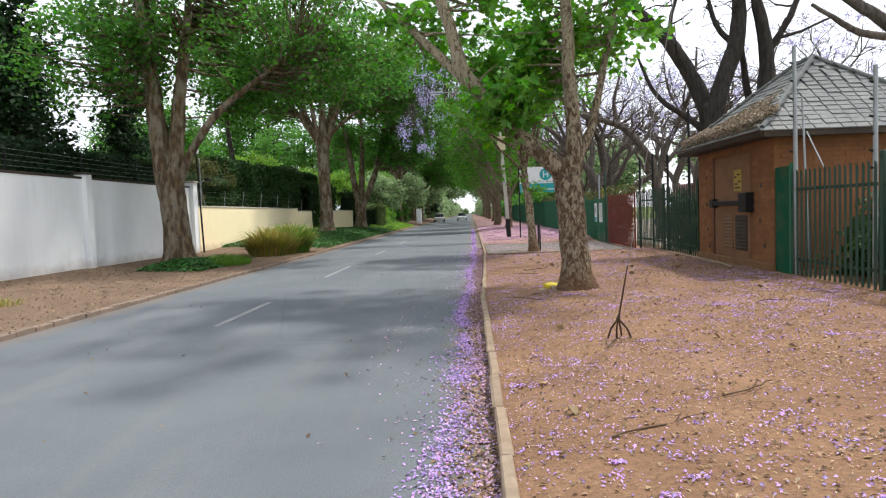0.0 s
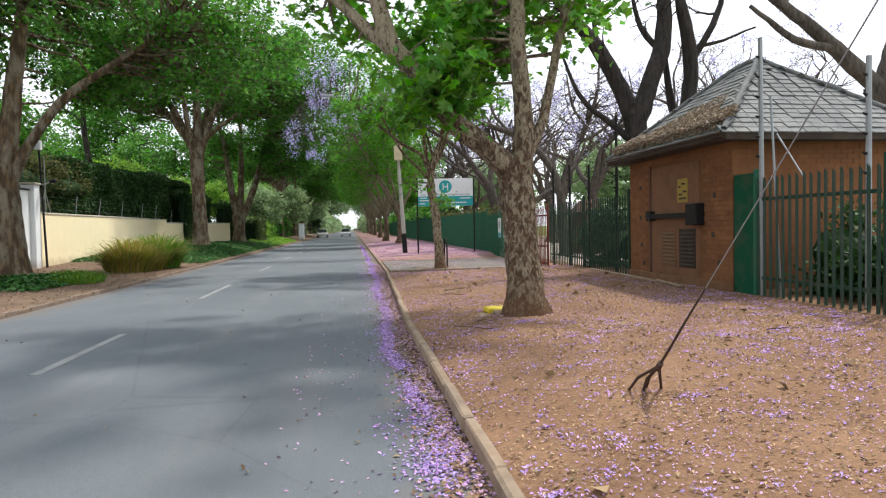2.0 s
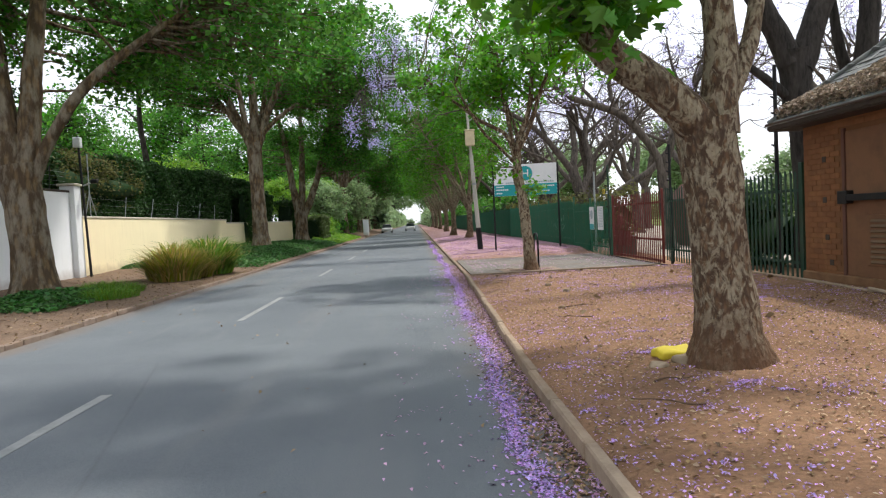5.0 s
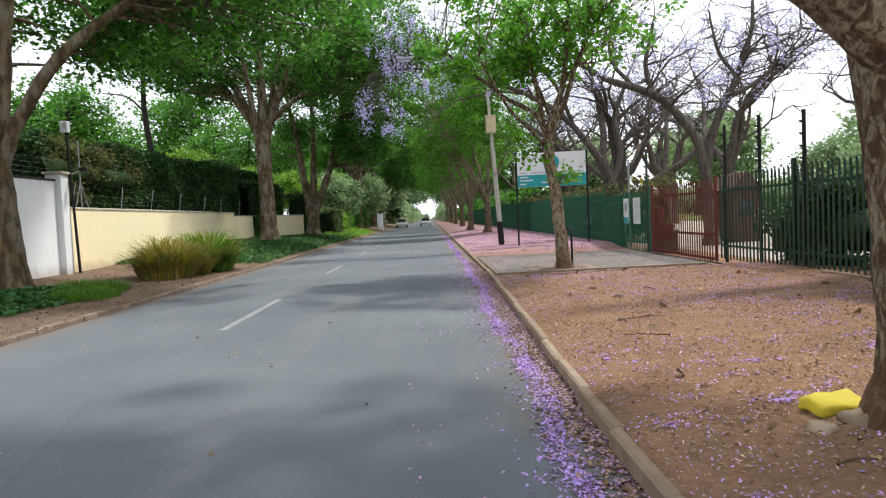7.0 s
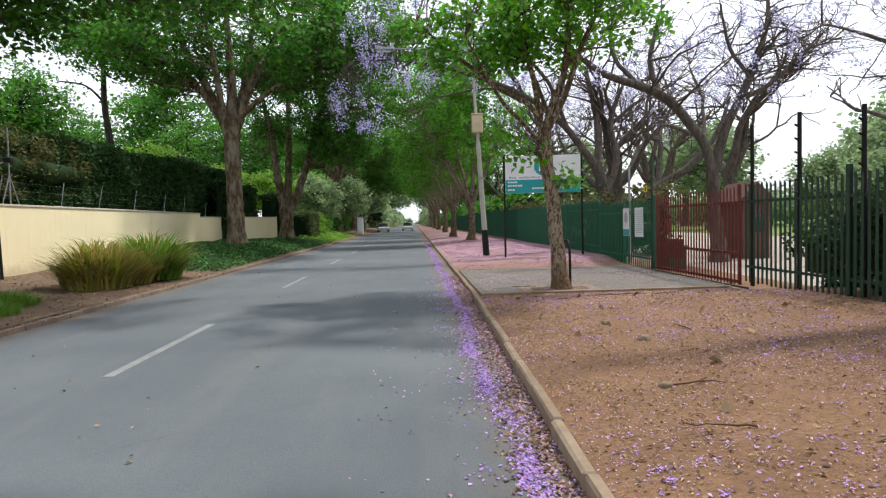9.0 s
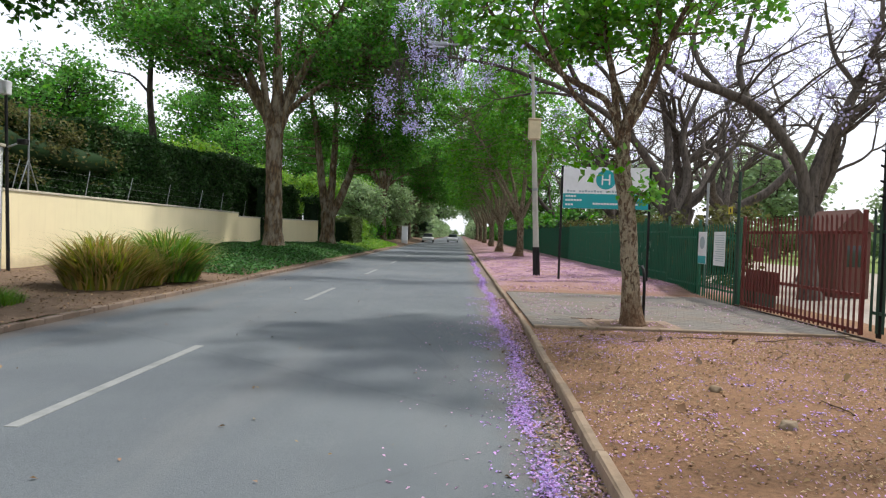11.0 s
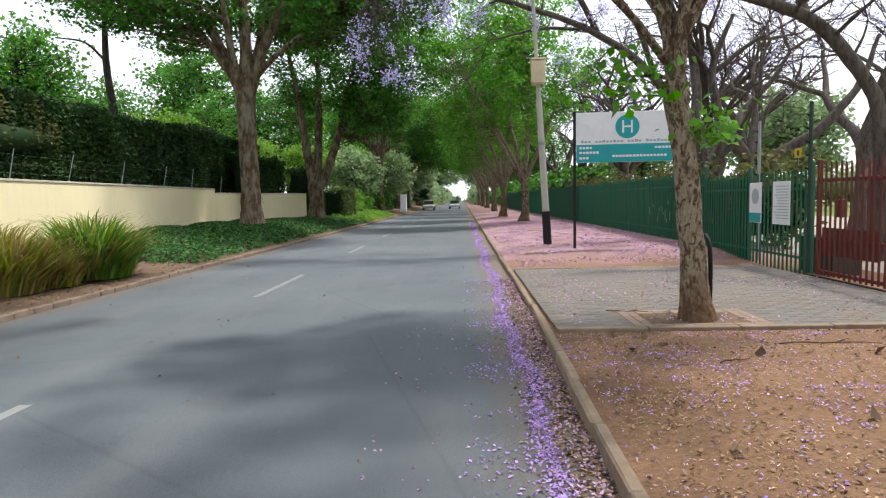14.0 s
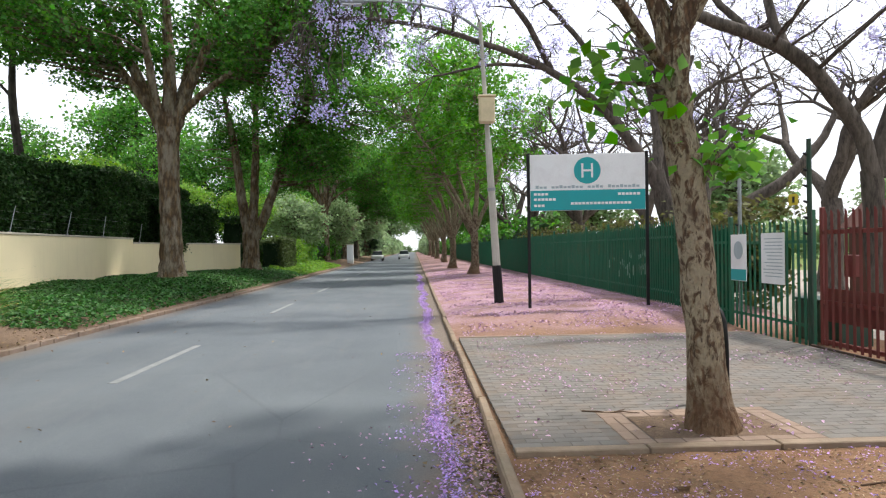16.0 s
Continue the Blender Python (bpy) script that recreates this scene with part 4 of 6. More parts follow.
# ---- sign board ----
def sign():
    root = thing("sign_board", (1.93, 34.62, 0.2), "white and teal sign board on two black posts", "sign")
    ang = math.degrees(math.atan2(34.3 - 34.62, 4.56 - 1.93))
    root.matrix_basis = pose(1.93, 34.62, 0.18, 0, 0, ang)
    w, zb, zt = 2.65, 2.27, 3.55
    for x in (0.0, w):
        part("post", box((x - 0.035, -0.03, -0.2), (x + 0.035, 0.03, zt + 0.04), 0.008), BLACK, root)
    part("panel", box((0.04, -0.045, zb), (w - 0.04, -0.02, zt), 0.004), WHITE, root)
    part("band", box((0.045, -0.051, zb + 0.005), (w - 0.045, -0.0455, zb + 0.46)), TEAL, root, "teal lower band")
    bm = bmesh.new()
    bmesh.ops.create_cone(bm, cap_ends=True, segments=36, radius1=0.3, radius2=0.3, depth=0.006, matrix=pose(w / 2 + 0.0, -0.049, 3.17, 90, 0, 0))
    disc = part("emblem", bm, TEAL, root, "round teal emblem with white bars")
    for a, b, c, d in ((-0.13, -0.085, -0.16, 0.16), (0.085, 0.13, -0.16, 0.16), (-0.085, 0.085, -0.022, 0.022)):
        part("emblem_bar", box((w / 2 + a, -0.0575, 3.17 + c), (w / 2 + b, -0.0525, 3.17 + d)), WHITE, disc)
    for k in range(26):
        x = 0.16 + k * 0.09
        if k not in (3, 12, 17):
            part("letter_bar", box((x, -0.0495, 2.775), (x + 0.07, -0.0455, 2.825 + 0.02 * (k % 3 == 0))), GREYBAR, root)
    for x, n, z in ((0.12, 4, 2.62), (0.12, 6, 2.5), (0.12, 3, 2.36), (2.0, 6, 2.6), (0.95, 16, 2.4)):
        for k in range(n):
            part("letter_bar", box((x + k * 0.085, -0.0555, z), (x + k * 0.085 + 0.066, -0.0515, z + 0.055)), WHITE, root)
    part("rear_rail", box((0.0, -0.02, zb + 0.2), (w, 0.0, zb + 0.26)), BLACK, root)
    part("rear_rail", box((0.0, -0.02, zt - 0.3), (w, 0.0, zt - 0.24)), BLACK, root)


sign()


# ---- street lamp pole ----
def street_lamp():
    root = thing("street_lamp", (1.46, 36.45, 0.18), "leaning pale street lamp pole with a black painted foot", "street lamp")
    top = Vector((-0.4, -0.05, 7.2))
    at = lambda z: top * (z / 7.2)
    part("foot", rod(at(-0.1), at(1.0), 0.125, 0.12, 12), BLACK, root, "black painted foot")
    part("shaft", rod(at(1.0), at(4.2), 0.105, 0.085, 12), POLEPAINT, root)
    part("upper_shaft", rod(at(4.2), at(7.2), 0.065, 0.05, 12), POLEPAINT, root)
    part("collar", rod(at(2.9), at(2.98), 0.11, 0.11, 12), STEEL, root)
    b = at(4.95)
    cab = part("cabinet", box((b.x - 0.2, b.y - 0.3, 4.6), (b.x + 0.2, b.y - 0.06, 5.25), 0.03), CREAM, root, "cream metal cabinet")
    part("cabinet_cap", box((b.x - 0.22, b.y - 0.32, 5.25), (b.x + 0.22, b.y - 0.04, 5.3), 0.01), CREAM, cab)
    arm = Tubes(6)
    arm.add(smooth_line([(-0.4, -0.05, 7.0, 0.04), (-1.1, -0.05, 7.45, 0.038), (-2.2, -0.05, 7.7, 0.034), (-3.3, -0.05, 7.75, 0.03)])[:, :3], np.linspace(0.04, 0.03, len(smooth_line([(-0.4, -0.05, 7.0, 0.04), (-1.1, -0.05, 7.45, 0.038), (-2.2, -0.05, 7.7, 0.034), (-3.3, -0.05, 7.75, 0.03)]))), 8, 0)
    arm.make("arm", STEEL, root)
    head = part("lamp_head", box((-4.0, -0.16, 7.66), (-3.25, 0.06, 7.82), 0.05), STEEL, root)
    part("lens", box((-3.9, -0.13, 7.63), (-3.4, 0.03, 7.664), 0.01), WHITE, head)


street_lamp()


# stay wire with its ground anchor
STAY = thing("stay_wire", (1.02, 8.776, 0.0), "steel stay wire with a rusty three-pronged ground anchor", "stay wire")
d = Vector((-0.855, -9.58, 8.05)).normalized()
tb = Tubes(8)
tb.add([tuple(d * s) for s in (0.7, 1.0, 1.3, 1.7)], [0.011, 0.009, 0.008, 0.005], 6, 0.16)
tb.make("grip", RUST, STAY, "dark twisted wire grip")
tb = Tubes(8)
tb.add([tuple(d * s) for s in (1.7, 5, 9, 12.5)], [0.0035] * 4, 5, 0)
tb.make("strand", STEEL, STAY)
for ox, oy in ((-0.06, 0.1), (0.0, 0.0), (0.07, 0.14), (0.14, 0.04)):
    tb = Tubes(9)
    tb.add([(ox * 1.3 + 0.02, oy - 0.14, 0.16), (ox * 0.8 - 0.01, oy * 0.5 - 0.3, 0.33), tuple(d * 0.76)], [0.012, 0.011, 0.01], 6, 0.1)
    tb.make("prong", RUST, STAY)
part("clamp", rod(tuple(d * 0.71), tuple(d * 0.8), 0.021, n=8), RUST, STAY)
MAST = thing("utility_pole", (0.1, -1.7, 0.0), "tall wooden utility pole holding the stay wire", "pole")
part("shaft", rod((0, 0, 0), (0, 0, 9.0), 0.14, 0.1, 12), BROWNWOOD, MAST)

# hoop beside the slim tree
HOOP = thing("bollard_hoop", (1.94, 25.2, 0.1), "dark steel hoop bollard beside the slim tree", "bollard")
tb = Tubes(7)
tb.add(smooth_line([(0, 0, 0, 0.027), (0, 0, 0.7, 0.027), (0, 0.08, 0.93, 0.027), (0, 0.3, 1.0, 0.027), (0, 0.52, 0.93, 0.027), (0, 0.6, 0.7, 0.027), (0, 0.6, 0, 0.027)], 0.1)[:, :3], [0.027] * len(smooth_line([(0, 0, 0, 0.027), (0, 0, 0.7, 0.027), (0, 0.08, 0.93, 0.027), (0, 0.3, 1.0, 0.027), (0, 0.52, 0.93, 0.027), (0, 0.6, 0.7, 0.027), (0, 0.6, 0, 0.027)], 0.1)), 10, 0)
tb.make("hoop", BLACK, HOOP)


# ---- trees ----
tree("plane_tree", (1.33, 13.05, 0.2),
     [[(0, 0, 0, 0.27), (-0.03, 0, 0.8, 0.24), (-0.08, 0, 1.6, 0.24), (-0.1, 0, 2.15, 0.25)],
      [(-0.1, 0, 1.95, 0.19), (-0.6, -0.05, 2.42, 0.165), (-1.0, -0.05, 2.72, 0.15), (-1.45, 0, 3.35, 0.145), (-1.9, 0, 3.75, 0.14), (-2.1, 0.1, 4.5, 0.11), (-2.4, 0.2, 5.5, 0.09), (-2.8, 0.3, 7.0, 0.05)],
      [(-0.05, 0, 2.0, 0.18), (0, 0, 2.7, 0.14), (-0.05, 0, 3.6, 0.12), (-0.1, 0.1, 4.8, 0.1), (-0.15, 0.2, 7.0, 0.05)],
      [(0, 0, 2.2, 0.1), (0.32, 0.1, 2.75, 0.075), (0.5, 0.15, 3.5, 0.065), (0.8, 0.3, 4.8, 0.05), (1.2, 0.4, 6.4, 0.04)],
      [(-1.9, 0, 3.75, 0.09), (-2.7, 0.5, 4.6, 0.07), (-3.6, 1.2, 5.6, 0.04)]],
     [(-1.35, -0.3, 3.2, 0.55, 0.5, 0.35, 14), (-0.7, 0.8, 4.0, 0.9, 0.9, 0.6, 22), (-1.4, 1.6, 5.0, 2.2, 1.8, 0.9, 36), (-0.4, 1.0, 8.0, 4.2, 4.4, 1.6, 110), (0.7, 1.0, 5.2, 1.5, 1.8, 1.3, 45)],
     "old plane tree with flaking bark and a low forked trunk", LEAF, seed=11, size=0.16, per=44, clump=0.38, near=105, group="street trees by the fence")

tree("plane_tree", (1.69, 24.92, 0.06),
     [[(0, 0, 0, 0.165), (-0.07, 0, 0.9, 0.145), (-0.16, 0, 1.9, 0.135), (-0.25, 0, 2.6, 0.14), (-0.28, 0, 2.85, 0.15)],
      [(-0.28, 0, 2.75, 0.07), (-0.4, 0, 3.3, 0.062), (-0.64, 0, 3.8, 0.056), (-1.28, 0.1, 4.15, 0.05), (-1.9, 0.2, 4.65, 0.04), (-2.8, 0.4, 5.5, 0.02)],
      [(-0.27, 0, 2.7, 0.095), (-0.24, 0, 3.4, 0.085), (-0.13, 0, 3.85, 0.08), (0.07, 0, 4.4, 0.07), (0.2, 0, 5.6, 0.05), (0.3, 0.2, 6.6, 0.025)],
      [(-0.3, 0, 2.75, 0.075), (-0.36, 0.1, 3.4, 0.065), (-0.41, 0.2, 4.0, 0.06), (-0.5, 0.4, 4.7, 0.05), (-0.6, 0.6, 6.0, 0.03)],
      [(-0.2, 0, 3.3, 0.07), (0.1, -0.1, 3.9, 0.06), (0.3, -0.2, 4.5, 0.05), (0.8, -0.4, 5.6, 0.03)],
      [(-0.33, 0, 2.95, 0.05), (-0.8, -0.3, 3.35, 0.042), (-1.3, -0.5, 3.9, 0.034), (-1.9, -0.7, 4.9, 0.02)],
      [(-0.27, 0.05, 2.8, 0.06), (-0.1, 0.5, 3.5, 0.05), (-0.2, 1.1, 4.4, 0.04), (-0.4, 1.6, 5.6, 0.02)],
      [(0.07, 0, 4.4, 0.04), (0.5, 0.3, 4.8, 0.035), (1.2, 0.6, 5.3, 0.02)]],
     [(0.3, 0.2, 7.0, 3.2, 3.4, 1.4, 110), (0.6, 0.3, 5.4, 1.6, 1.5, 0.8, 26), (-0.4, 0.5, 5.3, 1.1, 1.2, 0.7, 28), (-1.9, 0.5, 5.2, 1.4, 1.6, 0.8, 38), (0.15, -0.05, 2.3, 0.12, 0.1, 0.2, 2), (-0.75, -0.1, 2.8, 0.2, 0.15, 0.1, 2)],
     "slim plane tree with mottled bark in a paved square", LEAF, BARK_PALE, seed=12, size=0.13, per=56, clump=0.34, group="street trees by the fence", near=0)

# Out of view; added so that its crown shades the near road.
tree("plane_tree", (1.9, 0.2, 0.2),
     [[(0, 0, 0, 0.26), (0, 0.05, 1.0, 0.22), (-0.05, 0.1, 2.4, 0.22)],
      [(-0.05, 0.1, 2.3, 0.16), (-0.8, 0.8, 4.6, 0.12), (-1.8, 2.4, 7.2, 0.09), (-2.6, 4.0, 9.0, 0.05)],
      [(-0.05, 0.1, 2.3, 0.16), (0.2, 0.6, 4.6, 0.13), (0.1, 2.0, 7.6, 0.08), (0.0, 3.4, 9.4, 0.04)],
      [(-0.05, 0.1, 2.3, 0.13), (-1.2, -0.3, 4.8, 0.1), (-3.0, 0.2, 7.6, 0.06)]],
     [(-2.3, 4.0, 9.4, 3.4, 4.8, 1.4, 150), (-1.8, -1.0, 7.6, 3.0, 2.4, 1.6, 50)],
     "unseen plane tree added to shade the start of the road", LEAF, seed=14, size=0.17, per=44, clump=0.4, group="street trees by the fence")

row = tree("plane_tree", (2.5, 55.1, 0.22),
           [[(0, 0, 0, 0.26), (0.05, 0, 1.0, 0.21), (0, 0, 2.3, 0.21)],
            [(0, 0, 2.1, 0.15), (-0.7, 0.2, 3.4, 0.12), (-2.0, 0.3, 5.8, 0.09), (-3.4, 0.3, 8.6, 0.05)],
            [(0, 0, 2.2, 0.16), (0.2, -0.3, 4.0, 0.13), (0.1, -0.8, 7.0, 0.1), (0, -1.2, 10.6, 0.05)],
            [(0, 0, 2.2, 0.14), (0.8, 0.3, 3.8, 0.12), (1.8, 0.4, 6.2, 0.09), (2.8, 0.4, 8.8, 0.04)],
            [(0, 0, 2.1, 0.13), (-0.5, -0.5, 3.4, 0.11), (-1.8, -1.6, 5.6, 0.08), (-3.2, -2.6, 7.6, 0.04)],
            [(0, 0, 2.2, 0.12), (-0.3, 0.5, 4.0, 0.1), (-0.9, 1.6, 7.0, 0.07), (-1.2, 2.4, 9.6, 0.03)]],
           [(-2.2, -1, 8.8, 3.4, 3.6, 3.2, 130), (1.6, 0.6, 7.8, 3.0, 3.2, 2.8, 90), (-0.4, 0.2, 11.6, 3.4, 3.4, 2.2, 80), (-3.0, -1.4, 5.8, 2.0, 2.2, 1.4, 34), (0.6, -1.8, 5.8, 1.8, 1.8, 1.2, 14)],
           "leafy plane tree with a short forked trunk", LEAF, seed=13, size=0.19, per=52, clump=0.6, group="street trees by the fence")
for i, (x, y, a, s) in enumerate(((2.0, 66.5, 20, 1.05), (2.6, 77, 340, 1.0), (2.4, 88, 40, 1.05), (2.8, 100, 330, 1.1), (2.6, 115, 20, 1.2), (2.6, 135, 0, 1.3), (2.6, 160, 30, 1.5))):
    copy_thing(row, pose(x, y, 0.2, 0, 0, a) @ Matrix.Diagonal((s, s, s, 1)))

WEST = "tall plane tree with brown flaking bark on the bank"
tree("plane_tree", (-10.6, 23.7, 0.15),
     [[(0, 0, 0, 0.5), (-0.05, 0, 1.0, 0.45), (-0.12, 0, 2.2, 0.44), (-0.25, 0, 3.2, 0.48)],
      [(-0.35, 0, 3.0, 0.35), (-0.5, 0, 4.4, 0.31), (-0.7, 0.1, 6.4, 0.25), (-1.0, 0.2, 9.5, 0.12)],
      [(-0.1, 0, 2.9, 0.28), (0.1, 0.1, 4.4, 0.25), (0.3, 0.2, 6.4, 0.2), (0.8, 0.4, 10.0, 0.09)],
      [(0.05, 0, 2.7, 0.16), (0.7, 0, 3.9, 0.14), (1.6, 0, 5.0, 0.13), (2.7, 0.2, 5.9, 0.1), (4.5, 0.6, 7.2, 0.05)]],
     [(2.2, 0.8, 9.4, 5.4, 5.2, 2.8, 215), (5.0, 2.4, 6.9, 3.4, 3.6, 1.2, 100), (-2.4, -0.6, 7.0, 2.4, 2.8, 1.8, 70), (-3.4, 4.5, 8.6, 2.4, 3.0, 1.8, 60), (0.5, 6.0, 9.2, 3.0, 2.4, 1.6, 60), (1.6, 1.8, 6.0, 1.6, 1.4, 0.8, 22)],
     WEST, LEAF_DEEP, BARK_WEST, seed=21, size=0.16, per=70, clump=0.58, group="street trees on the bank")
tree3 = tree("plane_tree", (-10.6, 47.0, 0.4),
             [[(0, 0, 0, 0.55), (-0.02, 0, 1.5, 0.44), (-0.06, 0, 4.0, 0.4), (-0.1, 0, 6.3, 0.44)],
              [(-0.2, 0, 6.1, 0.3), (-1.1, 0, 8.0, 0.24), (-2.4, 0, 10.5, 0.15), (-3.4, 0, 13, 0.06)],
              [(-0.1, 0, 6.2, 0.32), (0.0, 0, 8.6, 0.25), (-0.3, 0.3, 12.5, 0.12)],
              [(0.1, 0, 6.1, 0.28), (0.9, 0, 8.2, 0.22), (2.2, 0, 10.6, 0.15), (3.6, 0.4, 13, 0.06)],
              [(0.2, 0, 6.6, 0.16), (1.8, -0.6, 7.8, 0.12), (4.4, -1.2, 9.2, 0.06)],
              [(-0.2, -0.2, 6.2, 0.2), (-0.6, -0.6, 8.4, 0.16), (-0.9, -1.0, 11.4, 0.08)],
              [(0.0, 0.2, 6.4, 0.2), (0.5, 0.6, 8.8, 0.16), (1.1, 1.0, 12.0, 0.07)],
              [(-0.2, 0, 6.4, 0.18), (-2.4, -0.3, 9.4, 0.13), (-5.0, -0.5, 11.4, 0.08), (-8.0, -0.6, 12.6, 0.04)],
              [(-0.15, 0, 6.0, 0.14), (-1.5, 0.3, 8.0, 0.11), (-2.9, 0.5, 10.0, 0.05)]],
             [(1.4, 0.5, 12.4, 6.0, 6.0, 3.4, 230), (5.2, -1.0, 9.4, 3.4, 4.4, 1.8, 130), (7.2, -2.4, 10.6, 2.8, 4.0, 2.2, 80), (-3.2, 0.5, 9.9, 3.0, 3.4, 2.2, 75), (-6.6, -0.5, 12.0, 3.6, 4.0, 2.6, 100), (-4.4, -3.5, 9.6, 2.6, 2.4, 1.6, 40), (1.6, 2.0, 9.6, 2.0, 1.6, 1.4, 30)],
             WEST, LEAF_DEEP, BARK_WEST, seed=22, size=0.18, per=76, clump=0.66, group="street trees on the bank")
tree4 = tree("plane_tree", (-10.0, 57.6, 0.45),
             [[(0, 0, 0, 0.52), (0.0, 0, 1.0, 0.46), (-0.02, 0, 2.3, 0.48)],
              [(-0.1, 0, 2.1, 0.32), (-0.5, 0, 4.2, 0.26), (-0.9, 0, 7.4, 0.2), (-1.6, 0, 11, 0.08)],
              [(0.0, 0, 2.2, 0.3), (0.15, 0.1, 4.6, 0.24), (0.3, 0.2, 8.2, 0.17), (0.4, 0.3, 12, 0.07)],
              [(0.2, 0, 2.0, 0.32), (0.9, 0, 3.6, 0.26), (1.6, 0, 5.8, 0.2), (2.4, 0.2, 9.5, 0.1)]],
             [(1.8, 0.5, 10.8, 5.6, 5.6, 4.4, 300), (5.6, -0.5, 9.6, 2.6, 3.4, 2.6, 70), (4.0, -0.6, 6.6, 2.4, 3.2, 1.5, 80), (-1.8, 1.6, 7.0, 2.0, 2, 1.6, 30)],
             "tall plane tree forking low, with a dark ivy-wrapped foot", LEAF_DEEP, BARK_WEST, seed=23, size=0.18, per=76, clump=0.66, group="street trees on the bank")
for x, y, a, s, src in ((-10.5, 93, 10, 1.0, tree3), (-10.2, 110, 20, 1.1, tree4), (-10.4, 130, 330, 1.2, tree3), (-10.4, 155, 20, 1.4, tree4)):
    copy_thing(src, pose(x, y, 0.2, 0, 0, a) @ Matrix.Diagonal((s, s, s, 1)))


# ---- jacarandas behind the fence ----
def twisted(rng, start, d, r, length, depth, out):
    """A crooked limb that forks again and again."""
    p, line, d = np.array(start, float), [], np.array(d, float)
    n = max(3, int(length / 0.55))
    for i in range(n + 1):
        line.append((*p, r * (1 - 0.45 * i / n)))
        d = d + rng.standard_normal(3) * (0.2, 0.2, 0.17)
        d[2] += 0.03
        d /= np.linalg.norm(d)
        p = p + d * length / n
    out.append(line)
    if depth and r > 0.03:
        for k in range(2 if rng.random() < 0.6 else 3):
            q = d + rng.standard_normal(3) * (0.62, 0.62, 0.42)
            q /= np.linalg.norm(q)
            twisted(rng, line[-1][:3], q, r * 0.55 * rng.uniform(0.8, 1.12), length * rng.uniform(0.6, 0.85), depth - 1, out)
        if rng.random() < 0.7:
            q = d + rng.standard_normal(3) * (0.9, 0.9, 0.5)
            q /= np.linalg.norm(q)
            twisted(rng, line[n // 2][:3], q, r * 0.35, length * 0.6, depth - 1, out)


def jacaranda(at, trunk, forks, seed, label, clumps, bark=None, share=0.45, spread=4.0, top=7.5, depth=3, bsize=0.1, bper=26):
    rng = np.random.default_rng(seed)
    limbs = [trunk]
    for d, r, ln in forks:
        twisted(rng, trunk[-1][:3], np.array(d) / np.linalg.norm(d), r, ln, depth, limbs)
    return tree("jacaranda_tree", at, limbs, [(0, 0, top, spread, spread, top * 0.32, clumps)], label, None, bark or BARK_DARK, seed, group="jacarandas behind the fence",
                blossom=(BLOSSOM, share, bper, bsize) if share else None, twist=0.6, bare=3)


J = "bare twisted jacaranda with a few lilac blossoms"
jacA = tree("jacaranda_tree", (8.15, 31.7, 0.1),
            [[(0, 0, 0, 0.24), (-0.1, 0, 1.6, 0.192), (-0.15, 0, 2.9, 0.192)],
             [(-0.2, 0, 2.7, 0.16), (-0.4, 0, 3.5, 0.144), (-0.75, 0, 4.05, 0.144), (-1.3, 0, 4.75, 0.144), (-1.85, 0, 5.2, 0.136), (-2.6, -0.1, 5.45, 0.12), (-3.5, -0.1, 5.75, 0.104), (-4.5, -0.2, 6.45, 0.072), (-5.6, -0.2, 7.6, 0.04)],
             [(-0.1, 0, 2.75, 0.16), (0.0, 0, 3.4, 0.152), (0.3, 0, 4.25, 0.136), (0.95, 0, 5.6, 0.112), (1.5, 0.1, 7.0, 0.08), (1.7, 0.3, 8.6, 0.04)],
             [(-1.85, 0, 5.2, 0.096), (-2.0, 0.3, 6.2, 0.08), (-1.6, 0.5, 7.6, 0.048)],
             [(-2.6, -0.1, 5.45, 0.072), (-3.2, 0.3, 6.5, 0.064), (-3.0, 0.5, 8.0, 0.032)],
             [(0.6, 0, 4.9, 0.08), (1.8, 0.2, 5.6, 0.064), (3.2, 0.3, 6.9, 0.032)],
             [(0.95, 0, 5.6, 0.064), (0.5, 0.3, 6.6, 0.056), (0.3, 0.5, 8.0, 0.032)]],
            [(-0.8, 0, 6.6, 4.5, 3.5, 2.0, 85), (2.8, 0.2, 6.8, 2.0, 2.2, 1.4, 34)],
            "bare twisted jacaranda with one long low limb", None, BARK_DARK, 31, group="jacarandas behind the fence", blossom=(BLOSSOM, 0.5, 26, 0.09), twist=0.8, bare=4)
jacB = jacaranda((7.3, 39.5, 0.2), [(0, 0, 0, 0.34), (-0.1, 0, 1.4, 0.28), (0.1, 0, 2.6, 0.28)], [((-0.5, 0, 1), 0.2, 2.6), ((0.5, 0.1, 0.8), 0.2, 2.8), ((0.05, -0.4, 1), 0.18, 2.6), ((1.0, -0.2, 0.35), 0.14, 2.4)], 33, J, 75)
for x, y, a, s in ((8.6, 45.5, 100, 1.0), (7.4, 51.5, 220, 1.05), (9.0, 58, 310, 1.1), (7.6, 66, 40, 1.1), (8.0, 76, 150, 1.2), (12.5, 40, 60, 1.1), (13.5, 51, 190, 1.2), (17, 36, 20, 1.1), (18, 62, 75, 1.3), (15.5, 29, 130, 1.0)):
    copy_thing(jacB, pose(x, y, 0.15, 0, 0, a) @ Matrix.Diagonal((s, s, s, 1)))
